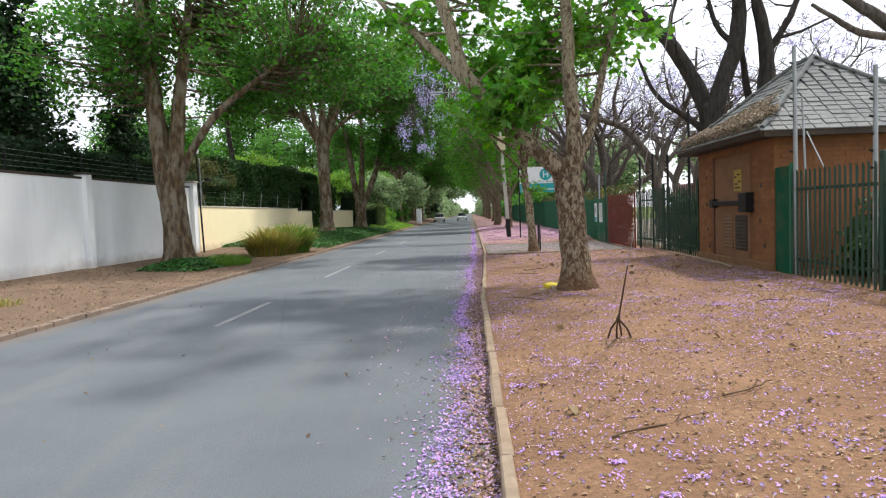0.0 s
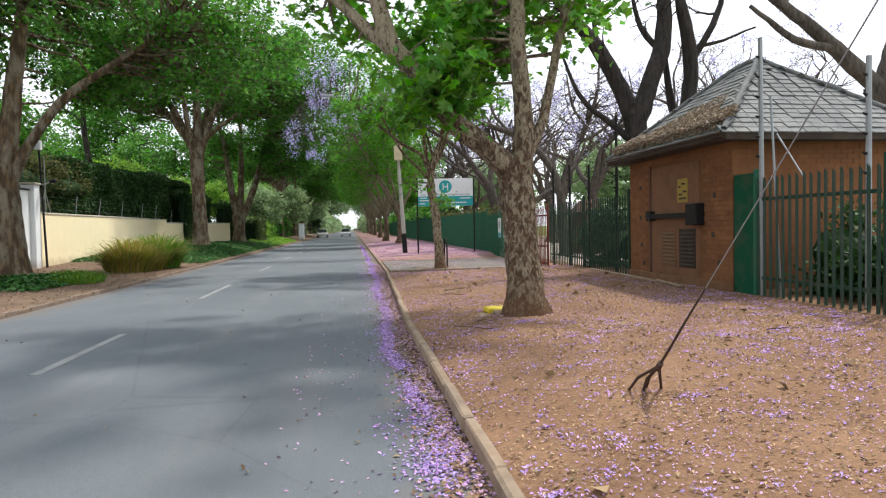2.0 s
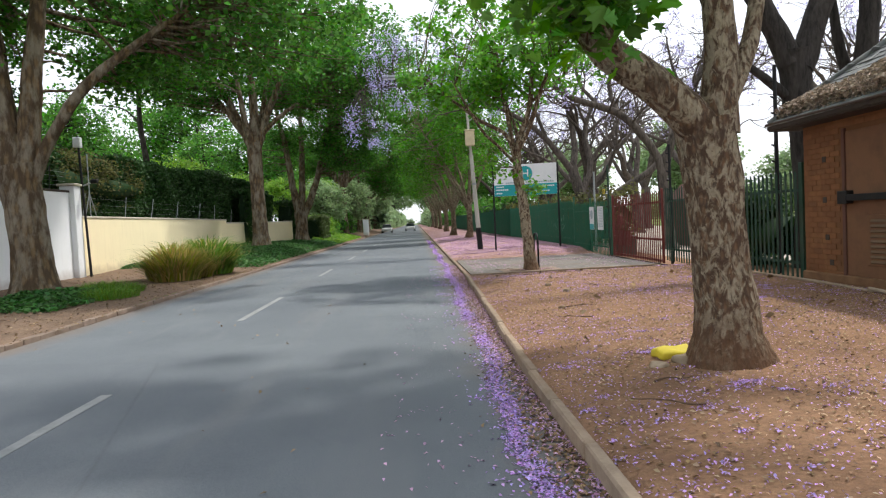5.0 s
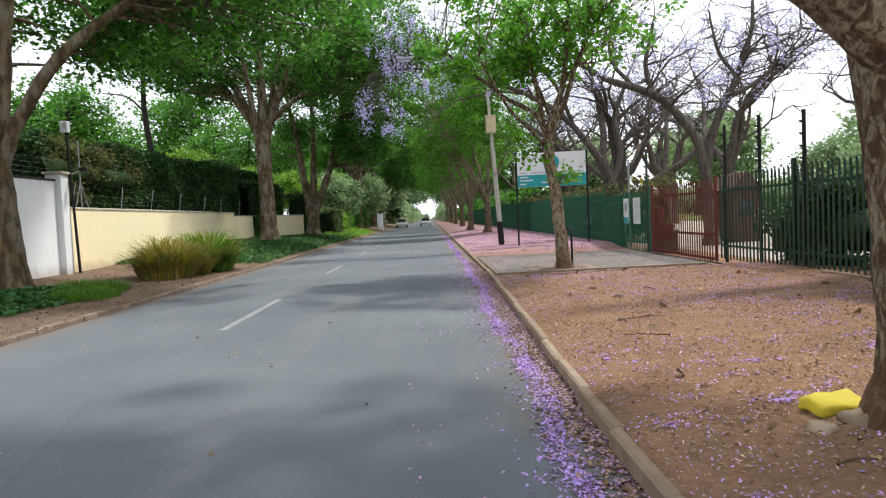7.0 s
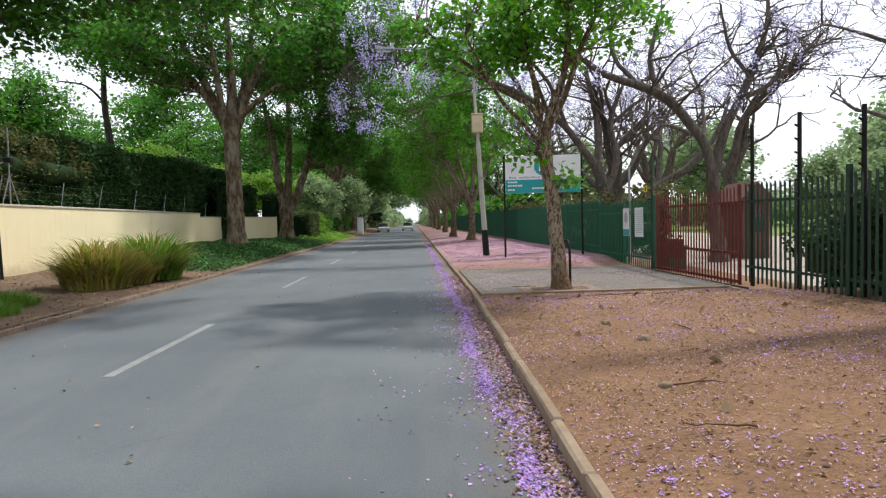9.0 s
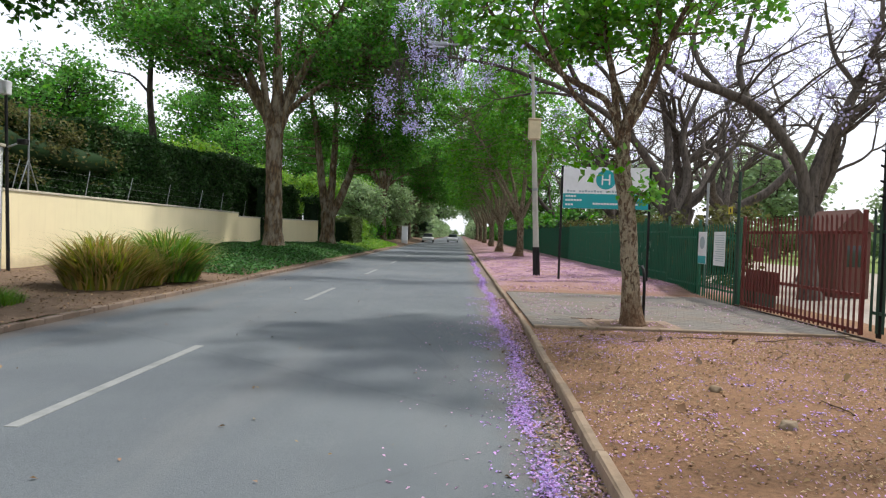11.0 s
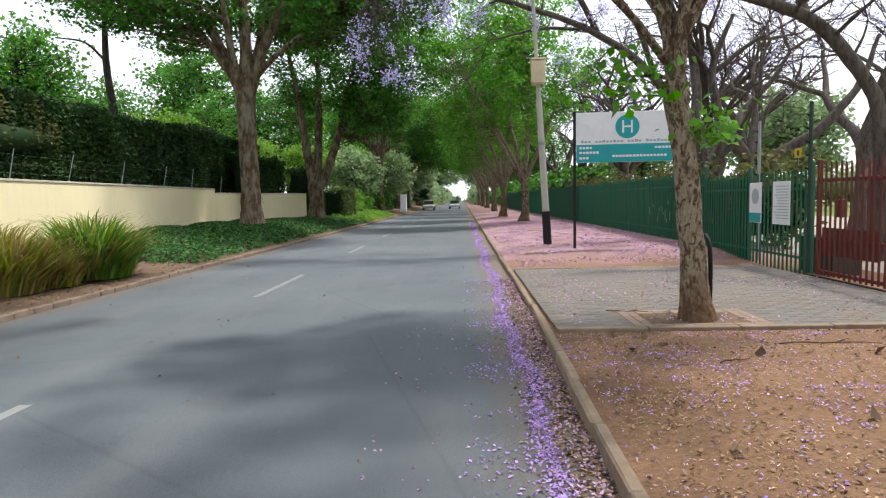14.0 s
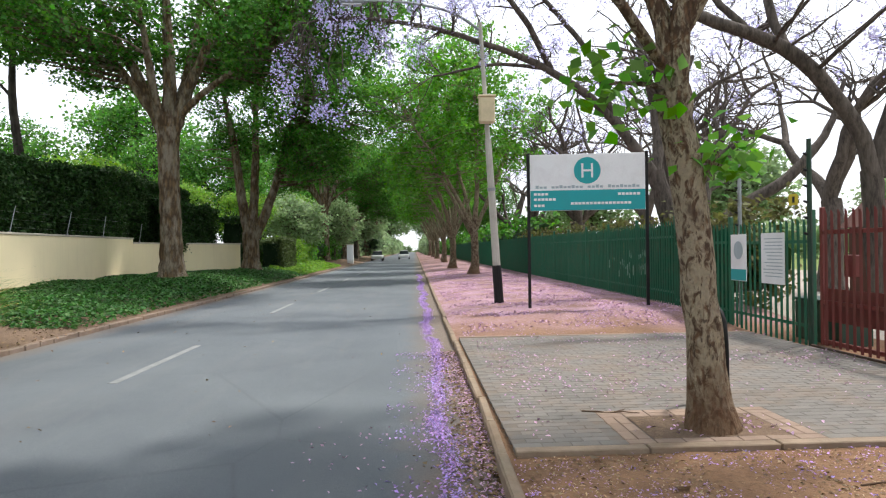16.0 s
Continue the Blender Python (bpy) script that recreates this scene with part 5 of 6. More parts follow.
# the one that hangs over the road
tree("jacaranda_tree", (6.6, 37.6, 0.2),
     [[(0, 0, 0, 0.3), (-0.2, 0, 1.8, 0.25), (-0.6, 0, 3.4, 0.22)],
      [(-0.6, 0, 3.3, 0.17), (-1.8, -0.2, 4.9, 0.13), (-3.6, -0.5, 6.2, 0.1), (-6.0, -0.8, 7.0, 0.07), (-8.6, -1.0, 7.4, 0.045), (-10.2, -1.1, 7.2, 0.02)],
      [(-1.8, -0.2, 4.9, 0.09), (-2.6, -0.8, 6.4, 0.075), (-4.0, -1.4, 7.8, 0.055), (-5.4, -1.8, 9.2, 0.03)],
      [(-3.6, -0.5, 6.2, 0.06), (-5.0, 0.2, 6.5, 0.045), (-6.8, 0.6, 6.3, 0.025)],
      [(-0.6, 0, 3.3, 0.17), (-0.4, 0.5, 5.0, 0.14), (-0.8, 0.8, 7.4, 0.08)],
      [(-3.6, -0.5, 6.2, 0.09), (-4.6, -1.5, 7.4, 0.07), (-6.2, -2.2, 8.6, 0.04)],
      [(-0.05, 0, 0.6, 0.2), (1.2, -0.2, 2.1, 0.18), (3.0, -0.4, 3.3, 0.15), (4.2, -0.4, 4.6, 0.1), (4.8, -0.2, 6.0, 0.05)],
      [(-0.3, 0, 2.2, 0.15), (0.4, 0.6, 3.6, 0.14), (0.2, 0.8, 5.2, 0.12), (0.9, 1.0, 7.0, 0.06)]],
     [(-9.4, -1.0, 7.9, 1.0, 1.5, 1.2, 24), (-10.2, -1.1, 5.9, 0.8, 1.0, 0.9, 17), (-9.3, -1.2, 5.2, 0.6, 0.8, 0.8, 8), (-7.6, -1.0, 6.9, 1.5, 1.4, 1.0, 15), (-6.2, -1.2, 8.0, 2.4, 1.8, 1.0, 30), (-4.4, -0.8, 7.2, 2.0, 1.6, 1.2, 22), (-8.6, -1.0, 9.0, 1.6, 1.4, 0.6, 12)],
     "jacaranda with a lilac flowering limb over the road", None, BARK_DARK, 35, group="jacarandas behind the fence", blossom=(BLOSSOM, 0.8, 74, 0.066), twist=0.6, bare=3)
tree("bare_tree", (6.3, 19.95, 0.05),
     [[(0, 0, 0, 0.29), (-0.05, 0, 2.0, 0.26), (-0.15, 0, 3.7, 0.27), (-0.25, 0, 4.5, 0.31)],
      [(-0.3, 0, 4.2, 0.24), (-0.55, 0, 4.8, 0.21), (-1.0, 0, 5.6, 0.19), (-1.55, 0, 6.3, 0.16), (-2.3, 0.1, 7.2, 0.12), (-3.2, 0.3, 8.8, 0.06)],
      [(-0.12, 0, 4.1, 0.25), (0.2, 0, 4.9, 0.23), (0.55, 0, 5.8, 0.22), (0.66, 0.1, 7.0, 0.18), (0.4, 0.2, 8.6, 0.1)],
      [(-0.4, 0, 3.6, 0.1), (-0.8, 0, 3.95, 0.085), (-1.35, -0.1, 4.3, 0.07), (-1.75, -0.1, 4.75, 0.055), (-2.2, -0.2, 5.6, 0.03)],
      [(-1.0, 0, 5.6, 0.08), (-1.1, 0.4, 6.6, 0.06), (-0.7, 0.6, 8.0, 0.03)],
      [(0.55, 0, 5.8, 0.09), (0.1, 0.3, 6.5, 0.07), (-0.2, 0.4, 7.8, 0.03)]],
     [(-1.2, 0.2, 7.6, 2.6, 2.0, 1.6, 34)],
     "big dark bare tree forking behind the brick hut", None, BARK_BLACK, 41, twist=0.6, bare=3)
tree("bare_tree", (7.7, 20.2, 0.1),
     [[(0, 0, 0, 0.27), (-0.05, 0, 2.5, 0.22), (-0.08, 0, 4.4, 0.2), (0.0, 0, 5.4, 0.19), (-0.25, 0, 6.8, 0.15), (-0.5, 0.1, 8.6, 0.07)],
      [(0.0, 0, 5.2, 0.13), (0.2, 0, 5.75, 0.11), (0.45, 0, 6.1, 0.09), (0.9, 0.1, 6.9, 0.08), (1.3, 0.2, 8.2, 0.04)],
      [(0.4, 0, 6.0, 0.05), (1.0, 0, 6.15, 0.04), (1.9, 0, 6.5, 0.025)],
      [(-0.05, 0.3, 3.8, 0.13), (-0.35, 0.4, 4.8, 0.1), (-0.5, 0.5, 6.2, 0.06)]],
     [(0.3, 0.2, 8.0, 2.2, 2.0, 1.3, 22)],
     "slimmer dark bare tree behind the brick hut", None, BARK_BLACK, 43, twist=0.6, bare=3)
tree("bare_tree", (11.3, 17.4, 0.1),
     [[(0, 0, 0, 0.42), (-0.1, 0, 2.6, 0.34), (-0.5, 0, 4.4, 0.33)],
      [(-0.5, 0, 4.3, 0.2), (-1.6, 0, 5.2, 0.17), (-2.8, 0.1, 6.2, 0.12), (-4.2, 0.2, 7.4, 0.08), (-5.6, 0.3, 9.2, 0.05)],
      [(-0.4, 0, 4.3, 0.22), (0.4, 0.2, 6.2, 0.18), (1.0, 0.4, 9, 0.08)],
      [(-1.6, 0, 5.2, 0.1), (-2.8, -0.3, 5.3, 0.08), (-4.0, -0.5, 5.9, 0.04)],
      [(-2.8, 0.1, 6.2, 0.1), (-3.0, 0.3, 7.4, 0.08), (-2.6, 0.5, 9.0, 0.04)]],
     [(-2.0, 0, 8.2, 4.0, 3.0, 1.6, 50)],
     "large bare tree with a heavy sloping limb behind the hut", None, BARK_DARK, 45, twist=0.6, bare=3)


# ---- backdrop trees ----
bg = tree("garden_tree", (-31, 72, 0), [[(0, 0, 0, 0.4), (0, 0, 3, 0.3), (0.2, 0, 7, 0.2), (0.4, 0, 11, 0.08)], [(0, 0, 3.5, 0.18), (1.6, 0.4, 6, 0.12), (2.6, 0.6, 8.5, 0.06)], [(0, 0, 4, 0.18), (-1.7, -0.4, 6.5, 0.12), (-2.8, -0.2, 9, 0.05)]],
          [(0, 0, 8.2, 4.2, 4.2, 3.8, 170), (0, 0, 4.4, 3.0, 3.0, 1.8, 50)], "leafy garden tree behind the wall", LEAF_DEEP, BARK_BLACK, 51, 0.25, 60, 0.85, "garden trees")
for x, y, a, s in ((-30, 57, 200, 0.9), (-24.5, 52, 120, 0.95), (-24, 80, 260, 1.0), (-18, 82, 30, 1.1), (-19, 100, 160, 1.2), (-17, 120, 60, 1.2), (-30, 90, 310, 1.6), (-20, 150, 0, 1.5), (13, 180, 220, 1.4), (12, 130, 300, 1.2)):
    copy_thing(bg, pose(x, y, 0, 0, 0, a) @ Matrix.Diagonal((s, s, s, 1)))
lite = tree("garden_tree", (-19.5, 58, 0), [[(0, 0, 0, 0.25), (0.1, 0, 3, 0.18), (0, 0.2, 6, 0.08)], [(0, 0, 2.5, 0.1), (1.2, 0.3, 4.5, 0.06)], [(0, 0, 2.8, 0.1), (-1.2, -0.3, 5, 0.05)]],
            [(0, 0, 5.2, 2.6, 2.6, 2.0, 120)], "light green garden tree behind the hedge", LEAF_LIGHT, BARK_BLACK, 53, 0.2, 60, 0.6, "garden trees")
for x, y, a, s in ((-17.0, 66, 100, 0.9), (-15.5, 62, 30, 0.8), (-14.5, 74, 210, 0.9), (-13, 86, 300, 1.0)):
    copy_thing(lite, pose(x, y, 0, 0, 0, a) @ Matrix.Diagonal((s, s, s, 1)))
dark = tree("cypress_tree", (-17.5, 25.5, 0), [[(0, 0, 0, 0.3), (0, 0, 4, 0.2), (0, 0, 9, 0.06)]],
            [(0, 0, 4.6, 2.0, 2.2, 3.2, 120), (0.2, 0, 8.2, 1.1, 1.3, 2.2, 50)], "dark conifer rising behind the white wall", LEAF_DARK, BARK_BLACK, 55, 0.22, 60, 0.6, "conifers behind the wall")
copy_thing(dark, pose(-20.5, 29.5, 0, 0, 0, 80))
copy_thing(dark, pose(-16.6, 32.0, 0, 0, 0, 200) @ Matrix.Diagonal((0.8, 0.8, 0.8, 1)))
copy_thing(dark, pose(-17.0, 36.5, 0, 0, 0, 150) @ Matrix.Diagonal((0.7, 0.7, 0.55, 1)))
lean = tree("bare_tree", (-17.8, 49, 0), [[(0, 0, 0, 0.25), (0.1, 0, 5, 0.2), (-0.2, 0, 9, 0.15), (0, 0, 13, 0.06)], [(-0.2, 0, 8.4, 0.07), (-1.2, 0, 9.4, 0.05), (-2.6, 0, 9.7, 0.03)], [(-0.1, 0, 10, 0.06), (1.0, 0, 11.6, 0.03)]],
            [(0, 0, 12, 2.4, 2.4, 1.6, 40)], "tall dark trunk rising above the hedge", LEAF_DEEP, BARK_BLACK, 57, 0.24, 40, 0.6, "garden trees")
# Far trees carry the haze in their leaf colour.
haze = tree("park_tree", (28, 48, 0), [[(0, 0, 0, 0.3), (0, 0, 3, 0.22), (0, 0, 6, 0.1)]], [(0, 0, 5.5, 3.8, 3.8, 3.0, 130)], "distant park tree beyond the lawn, its leaf colour paled by haze", LEAF_HAZE, BARK_DARK, 59, 0.38, 36, 0.9, "park trees")
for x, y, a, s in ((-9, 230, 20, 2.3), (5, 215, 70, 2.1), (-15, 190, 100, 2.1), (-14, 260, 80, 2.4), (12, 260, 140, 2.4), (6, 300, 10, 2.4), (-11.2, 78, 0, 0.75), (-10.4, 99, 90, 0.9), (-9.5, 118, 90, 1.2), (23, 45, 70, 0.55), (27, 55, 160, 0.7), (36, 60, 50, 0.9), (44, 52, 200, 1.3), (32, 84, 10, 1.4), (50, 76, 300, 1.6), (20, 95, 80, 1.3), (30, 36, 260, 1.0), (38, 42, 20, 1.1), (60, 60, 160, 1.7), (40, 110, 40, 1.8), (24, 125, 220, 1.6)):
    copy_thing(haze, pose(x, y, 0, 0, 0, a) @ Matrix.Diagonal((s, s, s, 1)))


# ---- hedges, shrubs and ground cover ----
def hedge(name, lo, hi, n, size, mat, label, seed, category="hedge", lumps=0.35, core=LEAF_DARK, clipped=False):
    """A clipped mass of leaves over a dark core, added as the shade inside it."""
    rng = np.random.default_rng(seed)
    lo, hi = np.array(lo, float), np.array(hi, float)
    root = thing(name, ((lo[0] + hi[0]) / 2, lo[1], lo[2]), label, category)
    span = hi - lo
    if clipped:
        q = span * (0.5, 1, 1)
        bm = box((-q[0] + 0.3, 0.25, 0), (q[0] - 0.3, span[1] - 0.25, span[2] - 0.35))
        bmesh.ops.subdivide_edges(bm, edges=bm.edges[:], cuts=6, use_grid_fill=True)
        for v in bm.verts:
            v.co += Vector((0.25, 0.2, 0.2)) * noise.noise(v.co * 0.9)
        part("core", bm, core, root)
        pos = rng.random((n, 3)) * span - (q[0], 0, 0)
        side = rng.random(n)
        pos[:, 0] = np.where(side < 0.6, q[0] - np.abs(rng.normal(0, 0.16, n)), pos[:, 0])
        pos[:, 2] = np.where(side > 0.72, span[2] - np.abs(rng.normal(0, 0.14, n)), pos[:, 2])
        bulge = np.array([noise.noise((a * 0.9, b * 0.7, c * 0.9 + seed)) for a, b, c in pos])
        pos[:, 0] += np.where(side < 0.6, bulge * 0.3, 0)
        pos[:, 2] += np.where(side > 0.72, bulge * 0.35, 0)
        stray = rng.random(n) < 0.05
        pos[stray] += rng.standard_normal((stray.sum(), 3)) * (0.12, 0.2, 0.25)
    else:
        k = max(2, int(span[1] / 0.8))
        ys = np.linspace(0.15, span[1] - 0.15, k)
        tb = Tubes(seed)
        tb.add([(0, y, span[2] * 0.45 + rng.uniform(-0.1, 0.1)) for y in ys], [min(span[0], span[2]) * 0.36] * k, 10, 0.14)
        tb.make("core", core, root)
        m = max(4, int(span[1] * span[2] * 3))
        lc = rng.random((m, 3)) * span * (0.9, 1, 0.88) + span * (-0.45, 0, 0.04)
        pos = lc[rng.integers(0, m, n)] + rng.standard_normal((n, 3)) * lumps * (0.6, 0.6, 0.5)
    pos[:, 2] = np.maximum(pos[:, 2], 0.02)
    v, f = leaves(rng, pos, size, 0.4, 0.7, 0.4)
    tagged(raw("foliage", v, f, mat, root), kind="stuff")
    return root


hedge("hedge", (-15.8, 36.0, 1.4), (-14.0, 47.5, 5.0), 26000, 0.15, LEAF_HEDGE, "dense dark green clipped hedge above the cream wall", 61, clipped=True)
hedge("hedge", (-16.0, 47.4, 1.4), (-14.1, 60.0, 5.35), 26000, 0.15, LEAF_HEDGE, "dense dark green clipped hedge above the low wall", 62, clipped=True)
hedge("hedge", (-13.6, 52.5, 0.6), (-12.6, 60.5, 4.2), 12000, 0.16, LEAF_HEDGE, "dark hedge behind the bend of the wall", 60, clipped=True)
hedge("hedge", (-12.4, 59.2, 0.6), (-10.8, 63.0, 3.6), 7000, 0.16, LEAF_HEDGE, "dark hedge at the end of the wall", 59, clipped=True)
hedge("creeper", (-14.8, 31.0, 2.6), (-13.7, 38.0, 4.9), 4500, 0.13, LEAF_HEDGE_DRY, "browning creeper tumbling over the wall", 63)
hedge("hedge", (-15.8, 30.5, 0.8), (-14.1, 36.2, 4.6), 14000, 0.15, LEAF_HEDGE, "dark green clipped hedge behind the creeper", 64, clipped=True)
hedge("hedge", (-16.5, -6, 1.6), (-14.6, 29.5, 4.4), 26000, 0.17, LEAF_DARK, "dark clipped hedge behind the white wall", 65, clipped=True)
hedge("ivy_wall", (-10.6, 61.5, 0.3), (-9.0, 66.5, 2.5), 9000, 0.14, LEAF_BOX, "square clipped olive hedge beyond the cream wall", 66, clipped=True)
hedge("shrub", (-13, 67, 0.2), (-9.5, 80, 2.6), 9000, 0.2, LEAF_LIGHT, "loose light green shrubs beside the far bank", 67)
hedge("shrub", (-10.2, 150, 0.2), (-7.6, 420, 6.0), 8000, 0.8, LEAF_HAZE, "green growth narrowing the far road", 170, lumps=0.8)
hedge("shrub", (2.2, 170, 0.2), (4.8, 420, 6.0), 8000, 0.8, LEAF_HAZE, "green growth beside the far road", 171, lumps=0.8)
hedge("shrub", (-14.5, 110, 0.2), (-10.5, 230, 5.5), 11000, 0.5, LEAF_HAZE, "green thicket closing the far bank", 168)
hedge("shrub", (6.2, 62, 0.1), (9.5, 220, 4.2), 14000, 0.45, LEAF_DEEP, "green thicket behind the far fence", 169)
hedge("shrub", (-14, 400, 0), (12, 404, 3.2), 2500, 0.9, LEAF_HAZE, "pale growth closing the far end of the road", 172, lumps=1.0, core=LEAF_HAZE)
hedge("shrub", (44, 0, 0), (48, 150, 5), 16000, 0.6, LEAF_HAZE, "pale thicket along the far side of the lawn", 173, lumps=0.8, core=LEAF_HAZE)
hedge("shrub", (-13.5, 80, 0.2), (-10, 110, 3.4), 12000, 0.26, LEAF_DEEP, "green shrubs along the far bank", 68)
hedge("shrub", (5.55, 19.9, 0.1), (6.5, 22.6, 1.9), 6500, 0.11, LEAF_HEDGE, "dark green shrub pressing against the palisade", 69)
hedge("shrub", (6.0, 22.8, 0.1), (7.0, 24.2, 1.5), 2500, 0.11, LEAF_HEDGE, "small green shrub behind the palisade", 70)
hedge("shrub", (5.9, 6.0, 0.1), (7.2, 13.6, 1.7), 9000, 0.12, LEAF_HEDGE, "dark shrubs behind the fence beside the hut", 71)
hedge("hedge", (5.8, 33.0, 0.1), (7.4, 62.0, 2.6), 20000, 0.17, LEAF_HEDGE_DRY, "dry brownish hedge behind the screened fence", 72)


def blades(name, at, r, n, h, mats, label, seed, category="grass clump"):
    """A clump of arching strap leaves."""
    rng = np.random.default_rng(seed)
    root = thing(name, at, label, category)
    for mat, share, pname in mats:
        k = int(n * share)
        a, rad = rng.uniform(0, 2 * np.pi, k), r * np.sqrt(rng.random(k))
        p0 = np.stack([np.cos(a) * rad, np.sin(a) * rad, np.zeros(k)], 1)
        out = rng.uniform(0, 2 * np.pi, k)
        dirn = np.stack([np.cos(out), np.sin(out), np.zeros(k)], 1) * rng.uniform(0.2, 1.1, k)[:, None] + p0 / r * 1.0
        ln, w = h * rng.uniform(0.4, 1.15, k) * (1.15 - 0.6 * (rad / r) ** 2), h * rng.uniform(0.008, 0.021, k)
        side = np.cross(dirn, (0, 0, 1.0))
        side /= np.linalg.norm(side, axis=1)[:, None] + 1e-9
        rows = []
        for s in (0, 0.35, 0.7, 1.0):
            c = p0 + dirn * (ln * 0.55 * s ** 1.6)[:, None] + np.array([0, 0, 1.0]) * (ln * (s - 0.46 * s ** 2.4))[:, None]
            ww = (w * (1 - 0.92 * s))[:, None]
            rows += [c - side * ww, c + side * ww]
        v = np.stack(rows, 1).reshape(-1, 3)
        base = np.arange(k)[:, None] * 8
        f = np.concatenate([base + [2 * i, 2 * i + 1, 2 * i + 3, 2 * i + 2] for i in range(3)], 1).reshape(-1, 4)
        tagged(raw(pname, v, f, mat, root), kind="stuff")
    return root


MIX = ((BLADE, 0.6, "green_blade_mass"), (BLADE_DRY, 0.5, "dry_blade_mass"))
CL = "clump of yellow-green strap leaves with dry undergrowth"
blades("grass_clump", (-8.85, 28.0, 0.12), 0.72, 2300, 1.8, MIX, CL, 81)
blades("grass_clump", (-8.6, 29.0, 0.12), 0.55, 1500, 1.35, MIX, CL + " by the kerb", 83)
blades("grass_clump", (-8.55, 30.4, 0.12), 0.75, 2200, 2.0, ((BLADE_GREEN, 0.85, "green_blade_mass"), (BLADE_DRY, 0.2, "dry_blade_mass")), "clump of broad green strap leaves by the kerb", 82)
blades("grass_tuft", (-9.4, 24.6, 0.12), 0.95, 2600, 0.5, ((BLADE_GREEN, 1.0, "green_blade_mass"),), "low bright green grass tuft on the bank", 84)
blades("grass_tuft", (-8.8, 23.2, 0.12), 0.8, 1900, 0.42, ((BLADE_GREEN, 1.0, "green_blade_mass"),), "low bright green grass tuft on the bank", 85)
blades("grass_tuft", (-11.9, 15.5, 0.18), 0.8, 500, 0.2, ((BLADE, 0.5, "green_blade_mass"), (BLADE_DRY, 0.5, "dry_blade_mass")), "thin dry grass at the foot of the white wall", 87)
blades("grass_tuft", (-10.9, 12.2, 0.18), 0.9, 500, 0.2, ((BLADE, 0.5, "green_blade_mass"), (BLADE_DRY, 0.5, "dry_blade_mass")), "thin dry grass on the bare bank", 88)
blades("grass_tuft", (-9.6, 13.6, 0.12), 0.4, 240, 0.35, ((BLADE, 0.6, "green_blade_mass"), (BLADE_DRY, 0.4, "dry_blade_mass")), "small weedy tuft on the bare bank", 86)


def cover(name, x0, x1, y0, y1, n, size, mat, label, seed, high=0.2):
    rng = np.random.default_rng(seed)
    p = np.stack([rng.uniform(x0, x1, n), rng.uniform(y0, y1, n), np.zeros(n)], 1)
    lump = 0.5 + 0.5 * np.sin(p[:, 0] * 2.1 + np.sin(p[:, 1] * 1.7)) * np.sin(p[:, 1] * 1.3)
    edge = np.clip(np.minimum(x1 - p[:, 0], (p[:, 1] - y0) * 0.5) / 0.6, 0.1, 1)
    keep = rng.random(n) < 0.35 + 0.65 * edge
    p, lump, edge = p[keep], lump[keep], edge[keep]
    p[:, 2] = bank_z(p[:, 0], p[:, 1]) + 0.03 + high * edge * (0.3 + 0.7 * lump) * rng.uniform(0.5, 1, len(p))
    v, f = leaves(rng, p, size, 1.2, 0.95, 0.1)
    return tagged(raw(name, v, f, mat), label, "ground cover", kind="stuff")


cover("ivy_cover", -12.9, -7.5, 33.2, 62.0, 46000, 0.11, LEAF_IVY, "dark glossy ivy covering the bank under the trees", 91)
cover("ivy_cover", -10.6, -8.6, 20.6, 24.0, 2600, 0.14, LEAF_IVY, "patch of dark ivy at the foot of the tree", 92, 0.2)
cover("verge_plants", -9.8, -7.6, 60, 82, 7000, 0.2, LEAF_LIGHT, "yellow-green low plants along the far kerb", 93, 0.3)


# ---- kerbs, paving and litter ----
def kerbs():
    root = thing("kerb", (0, 0, 0), "worn concrete kerb along the earth footway", "kerb", kind="structure")
    me = []
    for k in range(3):
        bm = box((0, 0.006, -0.14), (0.09, 0.994, 0.0), 0.016)
        for v in bm.verts:
            v.co += Vector((random.uniform(-0.006, 0.006), 0, random.uniform(-0.005, 0.005)))
        m = bpy.data.meshes.new("kerb_stone")
        bm.to_mesh(m)
        bm.free()
        m.materials.append(KERB)
        me.append(m)
    for i in range(-8, 92):
        ob = link("kerb_stone", me[i % 3], None, root)
        top = 0.125 if i < 24 else 0.09
        ob.location = (-0.075 + float(kerb_x(i + 0.5)) + random.uniform(-0.008, 0.008), i + 0.5, top + random.uniform(-0.006, 0.006))
        ob.rotation_euler = (random.uniform(-0.004, 0.004), random.uniform(-0.02, 0.02), random.uniform(-0.006, 0.006) - (0.022 if 13 < i < 26 else 0))
    part("kerb_run", box((-0.075, 92.5, -0.1), (0.015, 400, 0.1), 0.01), KERB, root)
    root = thing("kerb", (0, 0, 0), "low reddish brick kerb along the planted bank", "kerb", kind="structure")
    bm = box((0, 0.005, -0.1), (0.13, 0.435, 0.0), 0.012)
    m = bpy.data.meshes.new("kerb_stone")
    bm.to_mesh(m)
    bm.free()
    m.materials.append(KERBW)
    for i in range(-6, 150):
        ob = link("kerb_stone", m, None, root)
        ob.location = (-7.4 + random.uniform(-0.012, 0.012), 6 + i * 0.44, 0.085 + random.uniform(-0.008, 0.008))
        ob.rotation_euler = (0, random.uniform(-0.03, 0.03), random.uniform(-0.02, 0.02))
    part("kerb_run", box((-7.4, 72.2, -0.1), (-7.27, 400, 0.08), 0.01), KERBW, root)


kerbs()


